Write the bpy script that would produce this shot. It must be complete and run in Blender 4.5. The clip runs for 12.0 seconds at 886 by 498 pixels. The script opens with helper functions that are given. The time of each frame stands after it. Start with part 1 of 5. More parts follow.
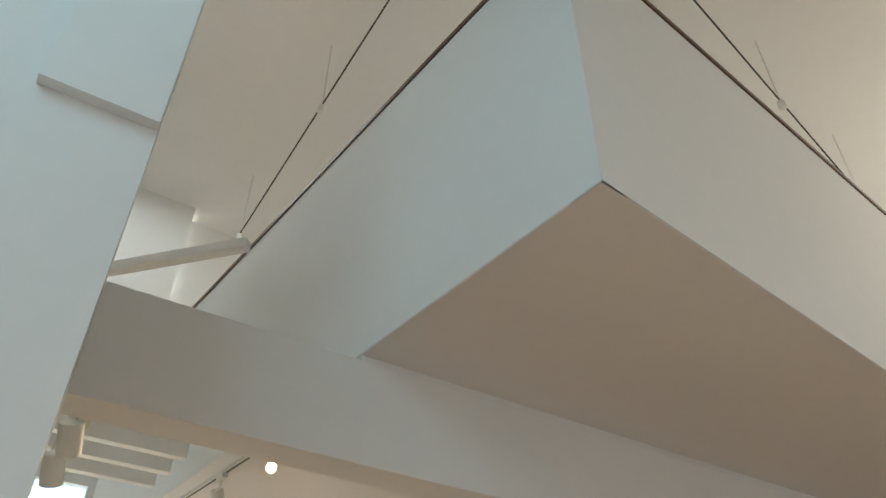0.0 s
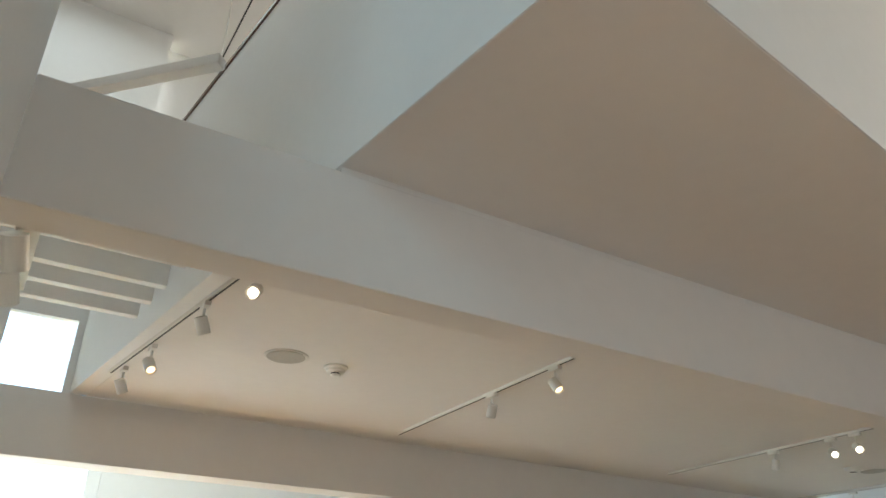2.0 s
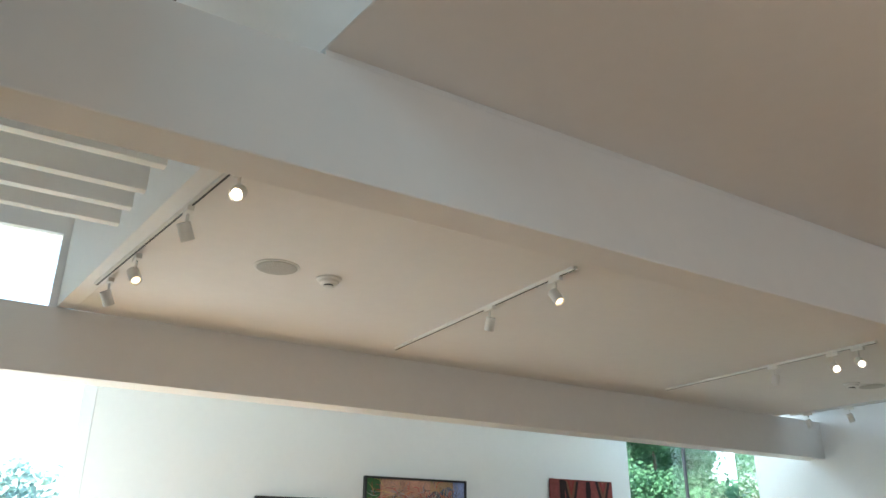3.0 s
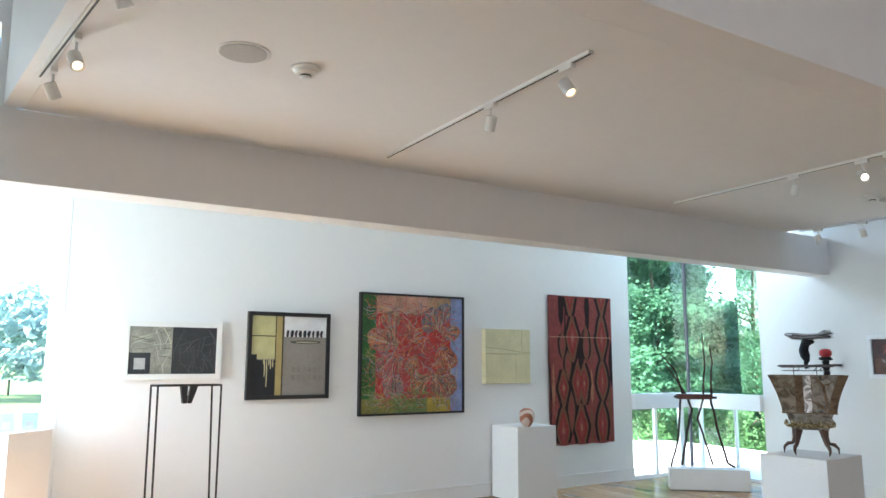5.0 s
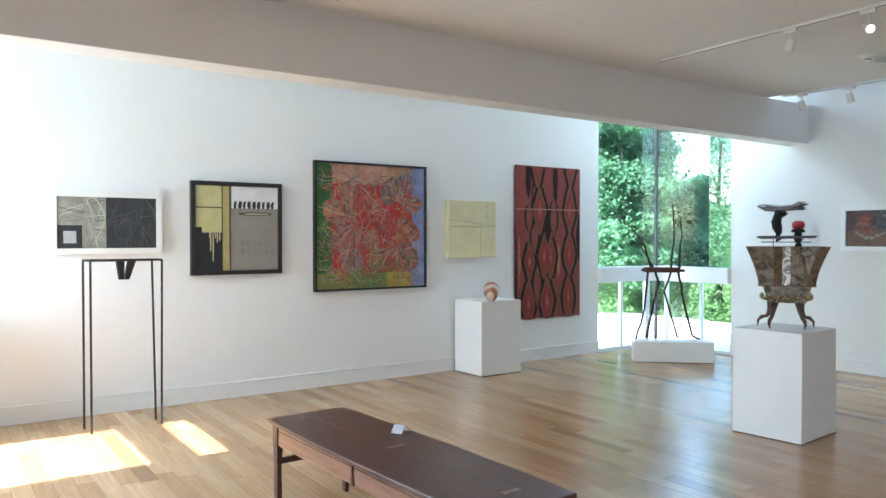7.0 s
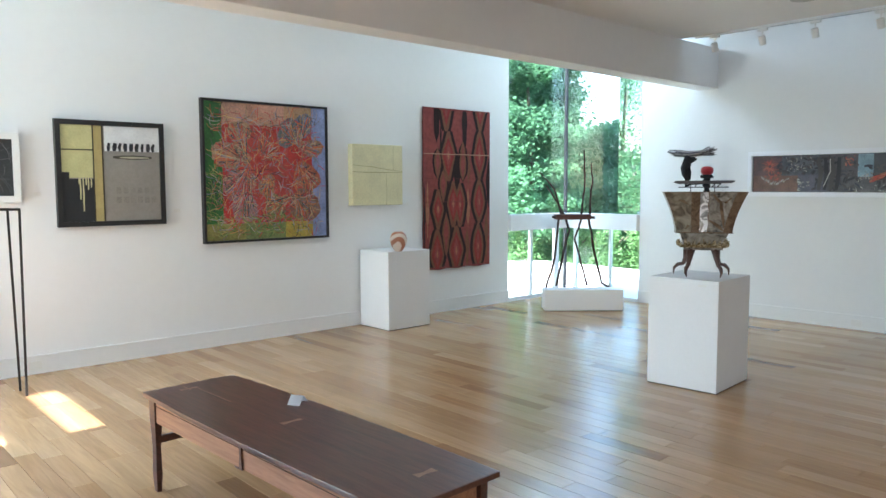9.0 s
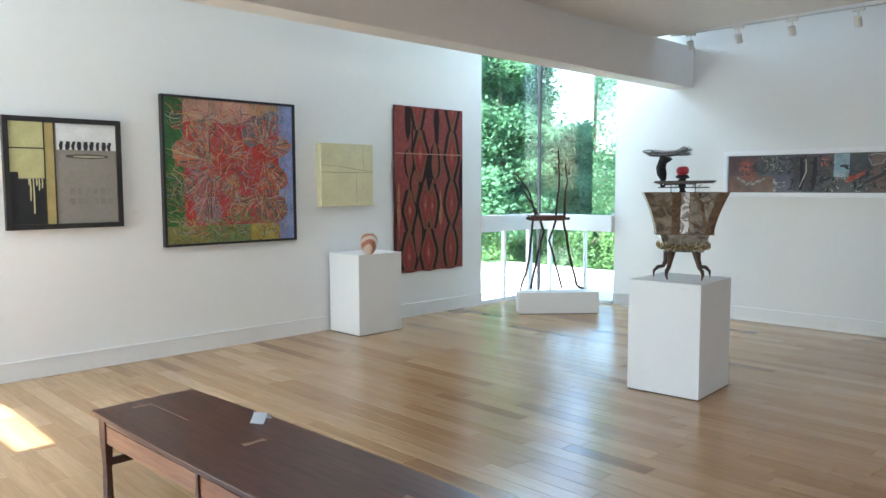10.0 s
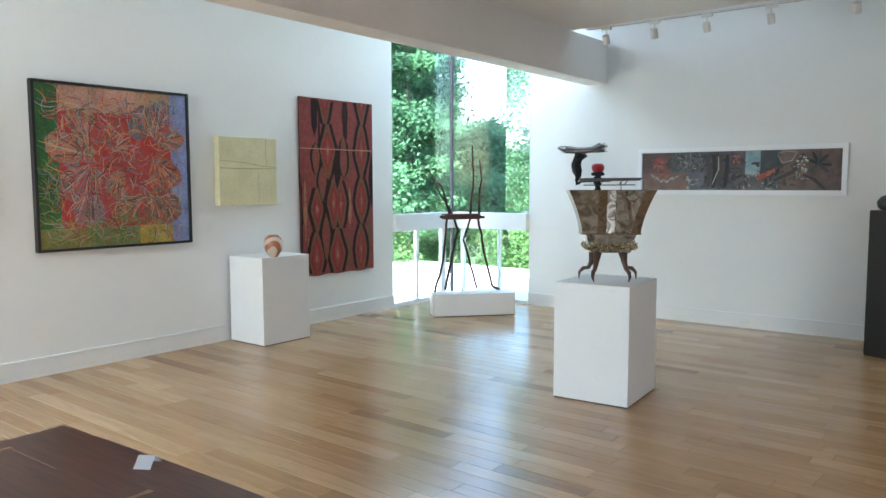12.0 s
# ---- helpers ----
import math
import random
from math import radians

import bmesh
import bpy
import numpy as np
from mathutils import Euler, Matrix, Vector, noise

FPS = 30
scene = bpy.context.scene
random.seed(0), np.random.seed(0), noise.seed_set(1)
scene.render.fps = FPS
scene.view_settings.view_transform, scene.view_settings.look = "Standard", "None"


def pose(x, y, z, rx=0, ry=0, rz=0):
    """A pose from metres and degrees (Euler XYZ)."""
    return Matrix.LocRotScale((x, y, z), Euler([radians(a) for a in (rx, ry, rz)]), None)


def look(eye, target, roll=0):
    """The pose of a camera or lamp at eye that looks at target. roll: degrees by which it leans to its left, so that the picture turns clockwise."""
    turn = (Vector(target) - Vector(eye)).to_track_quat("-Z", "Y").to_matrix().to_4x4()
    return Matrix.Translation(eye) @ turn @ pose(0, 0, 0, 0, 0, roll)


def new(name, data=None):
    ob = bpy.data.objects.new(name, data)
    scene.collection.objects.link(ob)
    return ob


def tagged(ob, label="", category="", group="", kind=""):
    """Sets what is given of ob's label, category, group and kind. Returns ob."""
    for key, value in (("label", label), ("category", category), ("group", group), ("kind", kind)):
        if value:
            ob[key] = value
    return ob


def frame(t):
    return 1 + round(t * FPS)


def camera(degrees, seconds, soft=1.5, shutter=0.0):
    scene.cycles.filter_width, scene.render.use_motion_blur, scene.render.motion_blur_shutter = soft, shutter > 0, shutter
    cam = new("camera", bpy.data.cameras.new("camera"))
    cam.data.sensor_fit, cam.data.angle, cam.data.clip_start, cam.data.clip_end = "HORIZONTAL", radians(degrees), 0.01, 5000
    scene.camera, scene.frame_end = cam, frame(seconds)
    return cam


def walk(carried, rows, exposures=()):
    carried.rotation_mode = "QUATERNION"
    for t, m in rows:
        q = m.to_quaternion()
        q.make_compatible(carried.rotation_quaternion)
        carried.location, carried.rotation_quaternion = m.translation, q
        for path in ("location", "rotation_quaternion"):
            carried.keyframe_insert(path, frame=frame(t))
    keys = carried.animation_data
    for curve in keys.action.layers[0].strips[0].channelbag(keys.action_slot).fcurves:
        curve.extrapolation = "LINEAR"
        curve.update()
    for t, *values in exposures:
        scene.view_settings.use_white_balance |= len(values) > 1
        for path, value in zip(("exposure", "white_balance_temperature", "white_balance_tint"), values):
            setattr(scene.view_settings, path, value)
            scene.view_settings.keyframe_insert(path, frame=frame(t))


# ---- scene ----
cam = camera(61.3, 12.0)
PATH = [
    (0.0, -1.848, -2.495, 1.720, 38.69, -0.43, -32.17),
    (0.5, -1.774, -2.431, 1.746, 36.15, -0.43, -31.90),
    (1.0, -1.711, -2.359, 1.752, 33.38, -0.41, -31.85),
    (1.5, -1.652, -2.280, 1.755, 30.54, -0.39, -31.88),
    (2.0, -1.588, -2.187, 1.761, 27.48, -0.37, -31.85),
    (2.5, -1.515, -2.080, 1.765, 24.43, -0.34, -31.85),
    (3.0, -1.444, -1.982, 1.754, 21.75, -0.31, -31.92),
    (5.0, -1.109, -1.495, 1.732, 8.60, -0.15, -31.95),
    (5.5, -1.017, -1.369, 1.722, 5.56, -0.10, -32.13),
    (6.0, -0.930, -1.252, 1.713, 3.26, -0.06, -32.79),
    (6.5, -0.840, -1.135, 1.706, 1.25, -0.02, -33.61),
    (7.0, -0.749, -1.012, 1.699, -0.85, 0.02, -34.62),
    (9.0, -0.435, -0.592, 1.679, -4.83, 0.15, -41.84),
    (9.5, -0.361, -0.492, 1.675, -4.84, 0.17, -42.90),
    (10.0, -0.278, -0.383, 1.676, -4.78, 0.18, -44.13),
    (10.5, -0.199, -0.277, 1.674, -4.80, 0.19, -45.64),
    (11.0, -0.126, -0.180, 1.676, -4.86, 0.19, -47.42),
    (11.5, -0.053, -0.079, 1.677, -4.94, 0.18, -49.67),
    (12.0, 0.004, 0.008, 1.679, -5.02, 0.17, -51.45),
]
walk(cam, [(t, pose(x, y, z, 90 + pitch, roll, yaw)) for t, x, y, z, pitch, roll, yaw in PATH], ((0.0, 2.42, 6750, 13), (3.0, 2.60, 6400, 13), (5.0, 2.84, 5980, 16), (7.0, 2.92, 6000, 16), (12.0, 2.93, 6180, 16)))

# ---- light ----
world = bpy.data.worlds.new("sky")
scene.world = world
world.use_nodes = True
wn, wl = world.node_tree.nodes, world.node_tree.links
sky = wn.new("ShaderNodeTexSky")
sky.sky_type, sky.sun_disc = "NISHITA", False
sky.air_density, sky.dust_density = 1.0, 1.6
sky.sun_elevation, sky.sun_rotation = radians(36), radians(-90)
wl.new(sky.outputs[0], wn["Background"].inputs[0])
wn["Background"].inputs[1].default_value = 0.145

SUN_WAY = Vector((1.0, 0.0, -0.72)).normalized()
sun = new("sun", bpy.data.lights.new("sun", "SUN"))
sun.data.energy, sun.data.angle, sun.data.color = 5.0, radians(0.5), (1.0, 0.95, 0.87)
sun.matrix_world = Matrix.Translation((-20, 5, 20)) @ SUN_WAY.to_track_quat("-Z", "Y").to_matrix().to_4x4()


# Area lamp: sky light at openings and added fills in the hall.
def window_or_fill_light(name, place, target, w, h, watts, colour=(0.86, 0.94, 1.0)):
    lamp = new(name, bpy.data.lights.new(name, "AREA"))
    lamp.data.shape, lamp.data.size, lamp.data.size_y = "RECTANGLE", w, h
    lamp.data.energy, lamp.data.color = watts * 0.70, colour
    lamp.matrix_world = look(place, target)
    return lamp


DAY, HALL = (0.68, 0.87, 1.0), (0.94, 0.98, 0.97)
window_or_fill_light("daylight_west_window", (-2.50, 5.5, 1.6), (0.4, 5.2, 0.2), 1.3, 2.6, 31, DAY)
window_or_fill_light("daylight_north_window", (-1.5, 6.70, 4.0), (-1.0, 3.5, 1.0), 2.0, 1.4, 9, DAY)
window_or_fill_light("daylight_corner_north", (8.05, 6.60, 4.1), (8.2, 2.8, 0.8), 1.1, 1.0, 14, (0.6, 0.83, 1.0))
window_or_fill_light("daylight_north_slot", (3.6, 5.45, 4.9), (3.6, 5.0, 0), 7.6, 1.2, 2.0, DAY)
window_or_fill_light("daylight_east_slot", (8.42, 2.9, 4.9), (8.35, 2.9, 0), 0.6, 3.6, 6, (0.58, 0.82, 1.0))
# Bluish fill hung in mid-air to brighten the pier; no roof light there.
window_or_fill_light("fill_pier", (-3.2, -2.4, 4.7), (-2.2, -0.8, 2.8), 1.2, 1.6, 6.5, (0.42, 0.82, 1.0))
# Added warm fill hanging below the hall ceiling to lighten it, not a window.
window_or_fill_light("fill_hall_ceiling", (6.5, -2.6, 6.1), (2.5, -0.4, 7.3), 3.0, 1.4, 30, (1.0, 0.95, 0.80))
# Warm fill added over the upper storey, where the ceiling is closed.
window_or_fill_light("fill_upper_hall", (2.6, 2.0, 7.1), (2.6, 1.6, 2), 5.0, 1.6, 12, (1.0, 0.94, 0.74))
window_or_fill_light("daylight_well", (-1.9, 2.6, 7.1), (-1.8, 2.9, 2), 1.4, 2.4, 6, (0.8, 0.97, 1.0))
# Added front fill for pedestals and floor; the south wall has no window.
window_or_fill_light("fill_hall_south", (3.0, -5.8, 1.2), (3.8, -1.5, -0.7), 7.0, 2.0, 18, (0.78, 0.92, 1.0))
# Unseen low fill from the west side; that hall wall is solid.
window_or_fill_light("fill_hall_west", (-4.85, -3.2, 1.3), (5.0, 1.6, 0.4), 4.0, 2.0, 14, (0.78, 0.92, 1.0))

# ---- materials ----


def material(name, colour, rough=0.5, metal=0.0, vary=0.0, scale=8.0, bump=0.0, bump_scale=60.0, spec=0.5):
    """A paint-like surface with two scales of variation and fine relief."""
    m = bpy.data.materials.new(name)
    m.use_nodes = True
    n, l = m.node_tree.nodes, m.node_tree.links
    b = n["Principled BSDF"]
    b.inputs["Base Color"].default_value = (*colour, 1)
    b.inputs["Roughness"].default_value, b.inputs["Metallic"].default_value = rough, metal
    b.inputs["Specular IOR Level"].default_value = spec
    co = n.new("ShaderNodeTexCoord")
    if vary:
        big, fine = n.new("ShaderNodeTexNoise"), n.new("ShaderNodeTexNoise")
        big.inputs["Scale"].default_value, fine.inputs["Scale"].default_value = scale, scale * 9
        big.inputs["Detail"].default_value = fine.inputs["Detail"].default_value = 4
        add = n.new("ShaderNodeMath")
        add.operation = "ADD"
        ramp = n.new("ShaderNodeMapRange")
        ramp.inputs[1].default_value, ramp.inputs[2].default_value = 0.6, 1.4
        ramp.inputs[3].default_value, ramp.inputs[4].default_value = 1 - vary, 1 + vary
        mul = n.new("ShaderNodeVectorMath")
        mul.operation = "SCALE"
        mul.inputs[0].default_value = colour
        for t in (big, fine):
            l.new(co.outputs["Object"], t.inputs["Vector"])
        l.new(big.outputs["Fac"], add.inputs[0])
        l.new(fine.outputs["Fac"], add.inputs[1])
        l.new(add.outputs[0], ramp.inputs[0])
        l.new(ramp.outputs[0], mul.inputs["Scale"])
        l.new(mul.outputs[0], b.inputs["Base Color"])
    if bump:
        t, bp = n.new("ShaderNodeTexNoise"), n.new("ShaderNodeBump")
        t.inputs["Scale"].default_value, t.inputs["Detail"].default_value = bump_scale, 5
        bp.inputs["Strength"].default_value, bp.inputs["Distance"].default_value = bump, 0.01
        l.new(co.outputs["Object"], t.inputs["Vector"])
        l.new(t.outputs["Fac"], bp.inputs["Height"])
        l.new(bp.outputs[0], b.inputs["Normal"])
    return m


def island_material(name, colours, rough=0.7, bump=0.3):
    """Each separate stroke or leaf takes one of the colours."""
    m = material(name, colours[0], rough, bump=bump, bump_scale=90)
    n, l = m.node_tree.nodes, m.node_tree.links
    g, r = n.new("ShaderNodeNewGeometry"), n.new("ShaderNodeValToRGB")
    r.color_ramp.interpolation = "CONSTANT"
    while len(r.color_ramp.elements) < len(colours):
        r.color_ramp.elements.new(0.5)
    for i, c in enumerate(colours):
        r.color_ramp.elements[i].position = i / len(colours)
        r.color_ramp.elements[i].color = (*c, 1)
    l.new(g.outputs["Random Per Island"], r.inputs[0])
    l.new(r.outputs[0], n["Principled BSDF"].inputs["Base Color"])
    return m


def oak_material():
    m = bpy.data.materials.new("oak_floor")
    m.use_nodes = True
    n, l = m.node_tree.nodes, m.node_tree.links
    b = n["Principled BSDF"]
    b.inputs["Roughness"].default_value = 0.27
    b.inputs["Specular IOR Level"].default_value = 0.7
    co, info, geo = n.new("ShaderNodeTexCoord"), n.new("ShaderNodeObjectInfo"), n.new("ShaderNodeNewGeometry")
    pick = n.new("ShaderNodeMath")
    pick.operation = "ADD"
    l.new(info.outputs["Random"], pick.inputs[0])
    l.new(geo.outputs["Random Per Island"], pick.inputs[1])
    wrap = n.new("ShaderNodeMath")
    wrap.operation = "FRACT"
    l.new(pick.outputs[0], wrap.inputs[0])
    tone = n.new("ShaderNodeValToRGB")
    steps = ((0.0, (0.27, 0.145, 0.062)), (0.10, (0.37, 0.210, 0.096)), (0.5, (0.43, 0.256, 0.122)), (0.85, (0.475, 0.292, 0.144)), (1.0, (0.54, 0.35, 0.185)))
    while len(tone.color_ramp.elements) < len(steps):
        tone.color_ramp.elements.new(0.5)
    for e, (p, c) in zip(tone.color_ramp.elements, steps):
        e.position, e.color = p, (*c, 1)
    l.new(wrap.outputs[0], tone.inputs[0])
    shift = n.new("ShaderNodeVectorMath")
    shift.operation = "MULTIPLY_ADD"
    shift.inputs[1].default_value = (9, 0.7, 9)
    comb = n.new("ShaderNodeCombineXYZ")
    ten = n.new("ShaderNodeMath")
    ten.operation = "MULTIPLY"
    ten.inputs[1].default_value = 40
    l.new(wrap.outputs[0], ten.inputs[0])
    l.new(ten.outputs[0], comb.inputs[0])
    l.new(ten.outputs[0], comb.inputs[1])
    l.new(geo.outputs["Position"], shift.inputs[0])
    l.new(comb.outputs[0], shift.inputs[2])
    grain = n.new("ShaderNodeTexNoise")
    grain.inputs["Scale"].default_value, grain.inputs["Detail"].default_value, grain.inputs["Distortion"].default_value = 2.2, 8, 1.4
    l.new(shift.outputs[0], grain.inputs["Vector"])
    rng = n.new("ShaderNodeMapRange")
    rng.inputs[1].default_value, rng.inputs[2].default_value = 0.3, 0.7
    rng.inputs[3].default_value, rng.inputs[4].default_value = 0.86, 1.10
    l.new(grain.outputs["Fac"], rng.inputs[0])
    mul = n.new("ShaderNodeVectorMath")
    mul.operation = "SCALE"
    l.new(tone.outputs[0], mul.inputs[0])
    l.new(rng.outputs[0], mul.inputs["Scale"])
    l.new(mul.outputs[0], b.inputs["Base Color"])
    rr = n.new("ShaderNodeMapRange")
    rr.inputs[3].default_value, rr.inputs[4].default_value = 0.16, 0.26
    l.new(grain.outputs["Fac"], rr.inputs[0])
    l.new(rr.outputs[0], b.inputs["Roughness"])
    bp = n.new("ShaderNodeBump")
    bp.inputs["Strength"].default_value, bp.inputs["Distance"].default_value = 0.08, 0.01
    l.new(grain.outputs["Fac"], bp.inputs["Height"])
    l.new(bp.outputs[0], b.inputs["Normal"])
    return m


def wood_material(name, dark, light, along=(1, 12, 12), rough=0.35, scale=3.0):
    m = bpy.data.materials.new(name)
    m.use_nodes = True
    n, l = m.node_tree.nodes, m.node_tree.links
    b = n["Principled BSDF"]
    b.inputs["Roughness"].default_value = rough
    co, mp, t, r, bp = (n.new("ShaderNode" + k) for k in ("TexCoord", "Mapping", "TexNoise", "ValToRGB", "Bump"))
    mp.inputs["Scale"].default_value = along
    t.inputs["Scale"].default_value, t.inputs["Detail"].default_value, t.inputs["Distortion"].default_value = scale, 8, 1.0
    r.color_ramp.elements[0].position, r.color_ramp.elements[1].position = 0.3, 0.7
    r.color_ramp.elements[0].color, r.color_ramp.elements[1].color = (*dark, 1), (*light, 1)
    bp.inputs["Strength"].default_value, bp.inputs["Distance"].default_value = 0.1, 0.01
    l.new(co.outputs["Object"], mp.inputs[0])
    l.new(mp.outputs[0], t.inputs["Vector"])
    l.new(t.outputs["Fac"], r.inputs[0])
    l.new(r.outputs[0], b.inputs["Base Color"])
    l.new(t.outputs["Fac"], bp.inputs["Height"])
    l.new(bp.outputs[0], b.inputs["Normal"])
    return m


def glass_material(name, tint=(0.91, 0.99, 0.96)):
    m = bpy.data.materials.new(name)
    m.use_nodes = True
    n, l = m.node_tree.nodes, m.node_tree.links
    n.remove(n["Principled BSDF"])
    tr, gl, lw, mx, pw, ma = (n.new("ShaderNode" + k) for k in ("BsdfTransparent", "BsdfGlossy", "LayerWeight", "MixShader", "Math", "Math"))
    tr.inputs[0].default_value = (*tint, 1)
    gl.inputs["Roughness"].default_value = 0.01
    lw.inputs["Blend"].default_value = 0.5
    pw.operation, ma.operation = "POWER", "MULTIPLY_ADD"
    pw.inputs[1].default_value = 4.0
    ma.inputs[1].default_value, ma.inputs[2].default_value = 0.85, 0.022
    l.new(lw.outputs["Facing"], pw.inputs[0])
    l.new(pw.outputs[0], ma.inputs[0])
    l.new(ma.outputs[0], mx.inputs[0])
    l.new(tr.outputs[0], mx.inputs[1])
    l.new(gl.outputs[0], mx.inputs[2])
    l.new(mx.outputs[0], n["Material Output"].inputs[0])
    return m


def glow_material(name, colour, strength):
    m = bpy.data.materials.new(name)
    m.use_nodes = True
    b = m.node_tree.nodes["Principled BSDF"]
    b.inputs["Emission Color"].default_value = (*colour, 1)
    b.inputs["Emission Strength"].default_value = strength
    return m


WALL = material("white_wall_paint", (0.80, 0.80, 0.79), 0.75, vary=0.015, scale=1.5, bump=0.05, bump_scale=140)
CEILING = material("ceiling_paint", (0.78, 0.755, 0.73), 0.85, vary=0.02, scale=1.2, bump=0.05, bump_scale=120)
TRIM = material("white_trim_paint", (0.80, 0.80, 0.79), 0.4, vary=0.02, scale=3)
PED = material("pedestal_paint", (0.79, 0.79, 0.79), 0.55, vary=0.02, scale=4, bump=0.04, bump_scale=200)
OAK = oak_material()
SUB = material("subfloor", (0.05, 0.03, 0.02), 0.8)
FRAME = material("window_frame_white", (0.82, 0.83, 0.83), 0.35, vary=0.02, scale=5)
ALU = material("grey_aluminium", (0.55, 0.58, 0.6), 0.35, 0.6, vary=0.03, scale=6)
DARKJOINT = material("dark_joint", (0.03, 0.035, 0.04), 0.5, vary=0.1)
GLASS = glass_material("window_glass")
BLACK = material("black_frame", (0.018, 0.016, 0.015), 0.4, vary=0.2, scale=20, bump=0.1)
IRON = material("dark_steel", (0.04, 0.035, 0.032), 0.45, 0.7, vary=0.2, scale=20)
PLASTIC = material("white_plastic", (0.78, 0.77, 0.74), 0.4, vary=0.02)
SPOTWHITE = material("spot_white_enamel", (0.72, 0.70, 0.66), 0.45, vary=0.03, scale=20)
GREY = material("speaker_grille", (0.5, 0.49, 0.46), 0.7, vary=0.1, scale=60, bump=0.5, bump_scale=400)
LAMP = glow_material("lit_lamp", (1.0, 0.86, 0.62), 3.0)
LAMPDIM = glow_material("lamp_warm", (1.0, 0.72, 0.38), 0.7)
RAILWOOD = wood_material("handrail_wood", (0.07, 0.03, 0.018), (0.14, 0.065, 0.04), (12, 1, 12))
WALNUT = wood_material("walnut", (0.052, 0.02, 0.013), (0.12, 0.045, 0.028), (14, 1, 14), 0.3)
CHERRY = wood_material("cherry", (0.26, 0.11, 0.055), (0.40, 0.19, 0.10), (14, 1, 14), 0.4)
INLAY = wood_material("maple_inlay", (0.26, 0.15, 0.09), (0.36, 0.21, 0.13), (8, 8, 8), 0.35)

# ---- building blocks ----


def prism(bm, plan, z0, z1):
    lo = [bm.verts.new((x, y, z0)) for x, y in plan]
    hi = [bm.verts.new((x, y, z1)) for x, y in plan]
    n = len(plan)
    bm.faces.new(lo[::-1])
    bm.faces.new(hi)
    for i in range(n):
        bm.faces.new((lo[i], lo[(i + 1) % n], hi[(i + 1) % n], hi[i]))
    bmesh.ops.recalc_face_normals(bm, faces=bm.faces)


def box(bm, x0, x1, y0, y1, z0, z1):
    prism(bm, [(x0, y0), (x1, y0), (x1, y1), (x0, y1)], z0, z1)


def tube(bm, points, radii, sides=8):
    """A bent round bar through the points, with a radius at each."""
    pts = [Vector(p) for p in points]
    if not hasattr(radii, "__len__"):
        radii = [radii] * len(pts)
    rings = []
    for i, p in enumerate(pts):
        d = (pts[min(i + 1, len(pts) - 1)] - pts[max(i - 1, 0)]).normalized()
        a = d.orthogonal().normalized() if i == 0 else (ref - d * ref.dot(d)).normalized()
        ref, b = a, d.cross(a)
        rings.append([bm.verts.new(p + (a * math.cos(2 * math.pi * k / sides) + b * math.sin(2 * math.pi * k / sides)) * radii[i]) for k in range(sides)])
    for r, s in zip(rings, rings[1:]):
        for k in range(sides):
            bm.faces.new((r[k], r[(k + 1) % sides], s[(k + 1) % sides], s[k]))
    bm.faces.new(rings[0][::-1])
    bm.faces.new(rings[-1])


def lathe(bm, profile, sides=32, centre=(0, 0, 0)):
    cx, cy, cz = centre
    rings = [[bm.verts.new((cx + r * math.cos(2 * math.pi * k / sides), cy + r * math.sin(2 * math.pi * k / sides), cz + z)) for k in range(sides)] for r, z in profile]
    for r, s in zip(rings, rings[1:]):
        for k in range(sides):
            bm.faces.new((r[k], r[(k + 1) % sides], s[(k + 1) % sides], s[k]))
    bm.faces.new(rings[0][::-1])
    bm.faces.new(rings[-1])


def mesh_of(name, bm, mat, bevel=0.0, smooth=False):
    if bevel:
        sharp = [e for e in bm.edges if len(e.link_faces) == 2 and e.calc_face_angle(0) > 0.6]
        bmesh.ops.bevel(bm, geom=sharp, offset=bevel, segments=2, affect="EDGES", profile=0.6)
    me = bpy.data.meshes.new(name)
    bm.to_mesh(me)
    bm.free()
    me.materials.append(mat)
    if smooth:
        for p in me.polygons:
            p.use_smooth = True
    return me


def part(name, bm, mat, parent, label="", bevel=0.0, smooth=False):
    ob = new(name, mesh_of(name, bm, mat, bevel, smooth))
    ob.parent = parent
    return tagged(ob, label)


def whole(name, bm, mat, label, category, kind="", group="", bevel=0.0, smooth=False, at=None):
    ob = new(name, mesh_of(name, bm, mat, bevel, smooth))
    if at is not None:
        ob.matrix_world = at
    return tagged(ob, label, category, group, kind)


def thing(name, label, category, at=None, group="", kind=""):
    ob = new(name)
    ob.empty_display_size = 0.1
    if at is not None:
        ob.matrix_world = at
    return tagged(ob, label, category, group, kind)


def structure(name, plans, mat, label, category="wall", bevel=0.0):
    """Setting made of upright prisms (plan, bottom, top)."""
    bm = bmesh.new()
    for plan, z0, z1 in plans:
        prism(bm, plan, z0, z1)
    return whole(name, bm, mat, label, category, "structure", bevel=bevel)


def rect(x0, x1, y0, y1):
    return [(x0, y0), (x1, y0), (x1, y1), (x0, y1)]


# ---- structure ----
CEIL, BEAM, TOP = 3.44, 2.93, 5.0
NORTH = 6.80


def east(y):
    """The east wall's face runs slightly askew."""
    return 8.80 + (5.5 - y) * 0.0286


def beam_y(x):
    return 4.22 + (x + 1) * 0.016


structure("wall_north", [(rect(-0.36, 7.44, NORTH, NORTH + 0.25), 0, TOP)], WALL, "smooth white painted gallery wall hung with art")
structure("wall_east", [([(east(5.5), 5.5), (east(-6), -6), (east(-6) + 0.25, -6), (east(5.5) + 0.25, 5.5)], 0, TOP)], WALL, "white painted gallery wall with a long framed panorama")
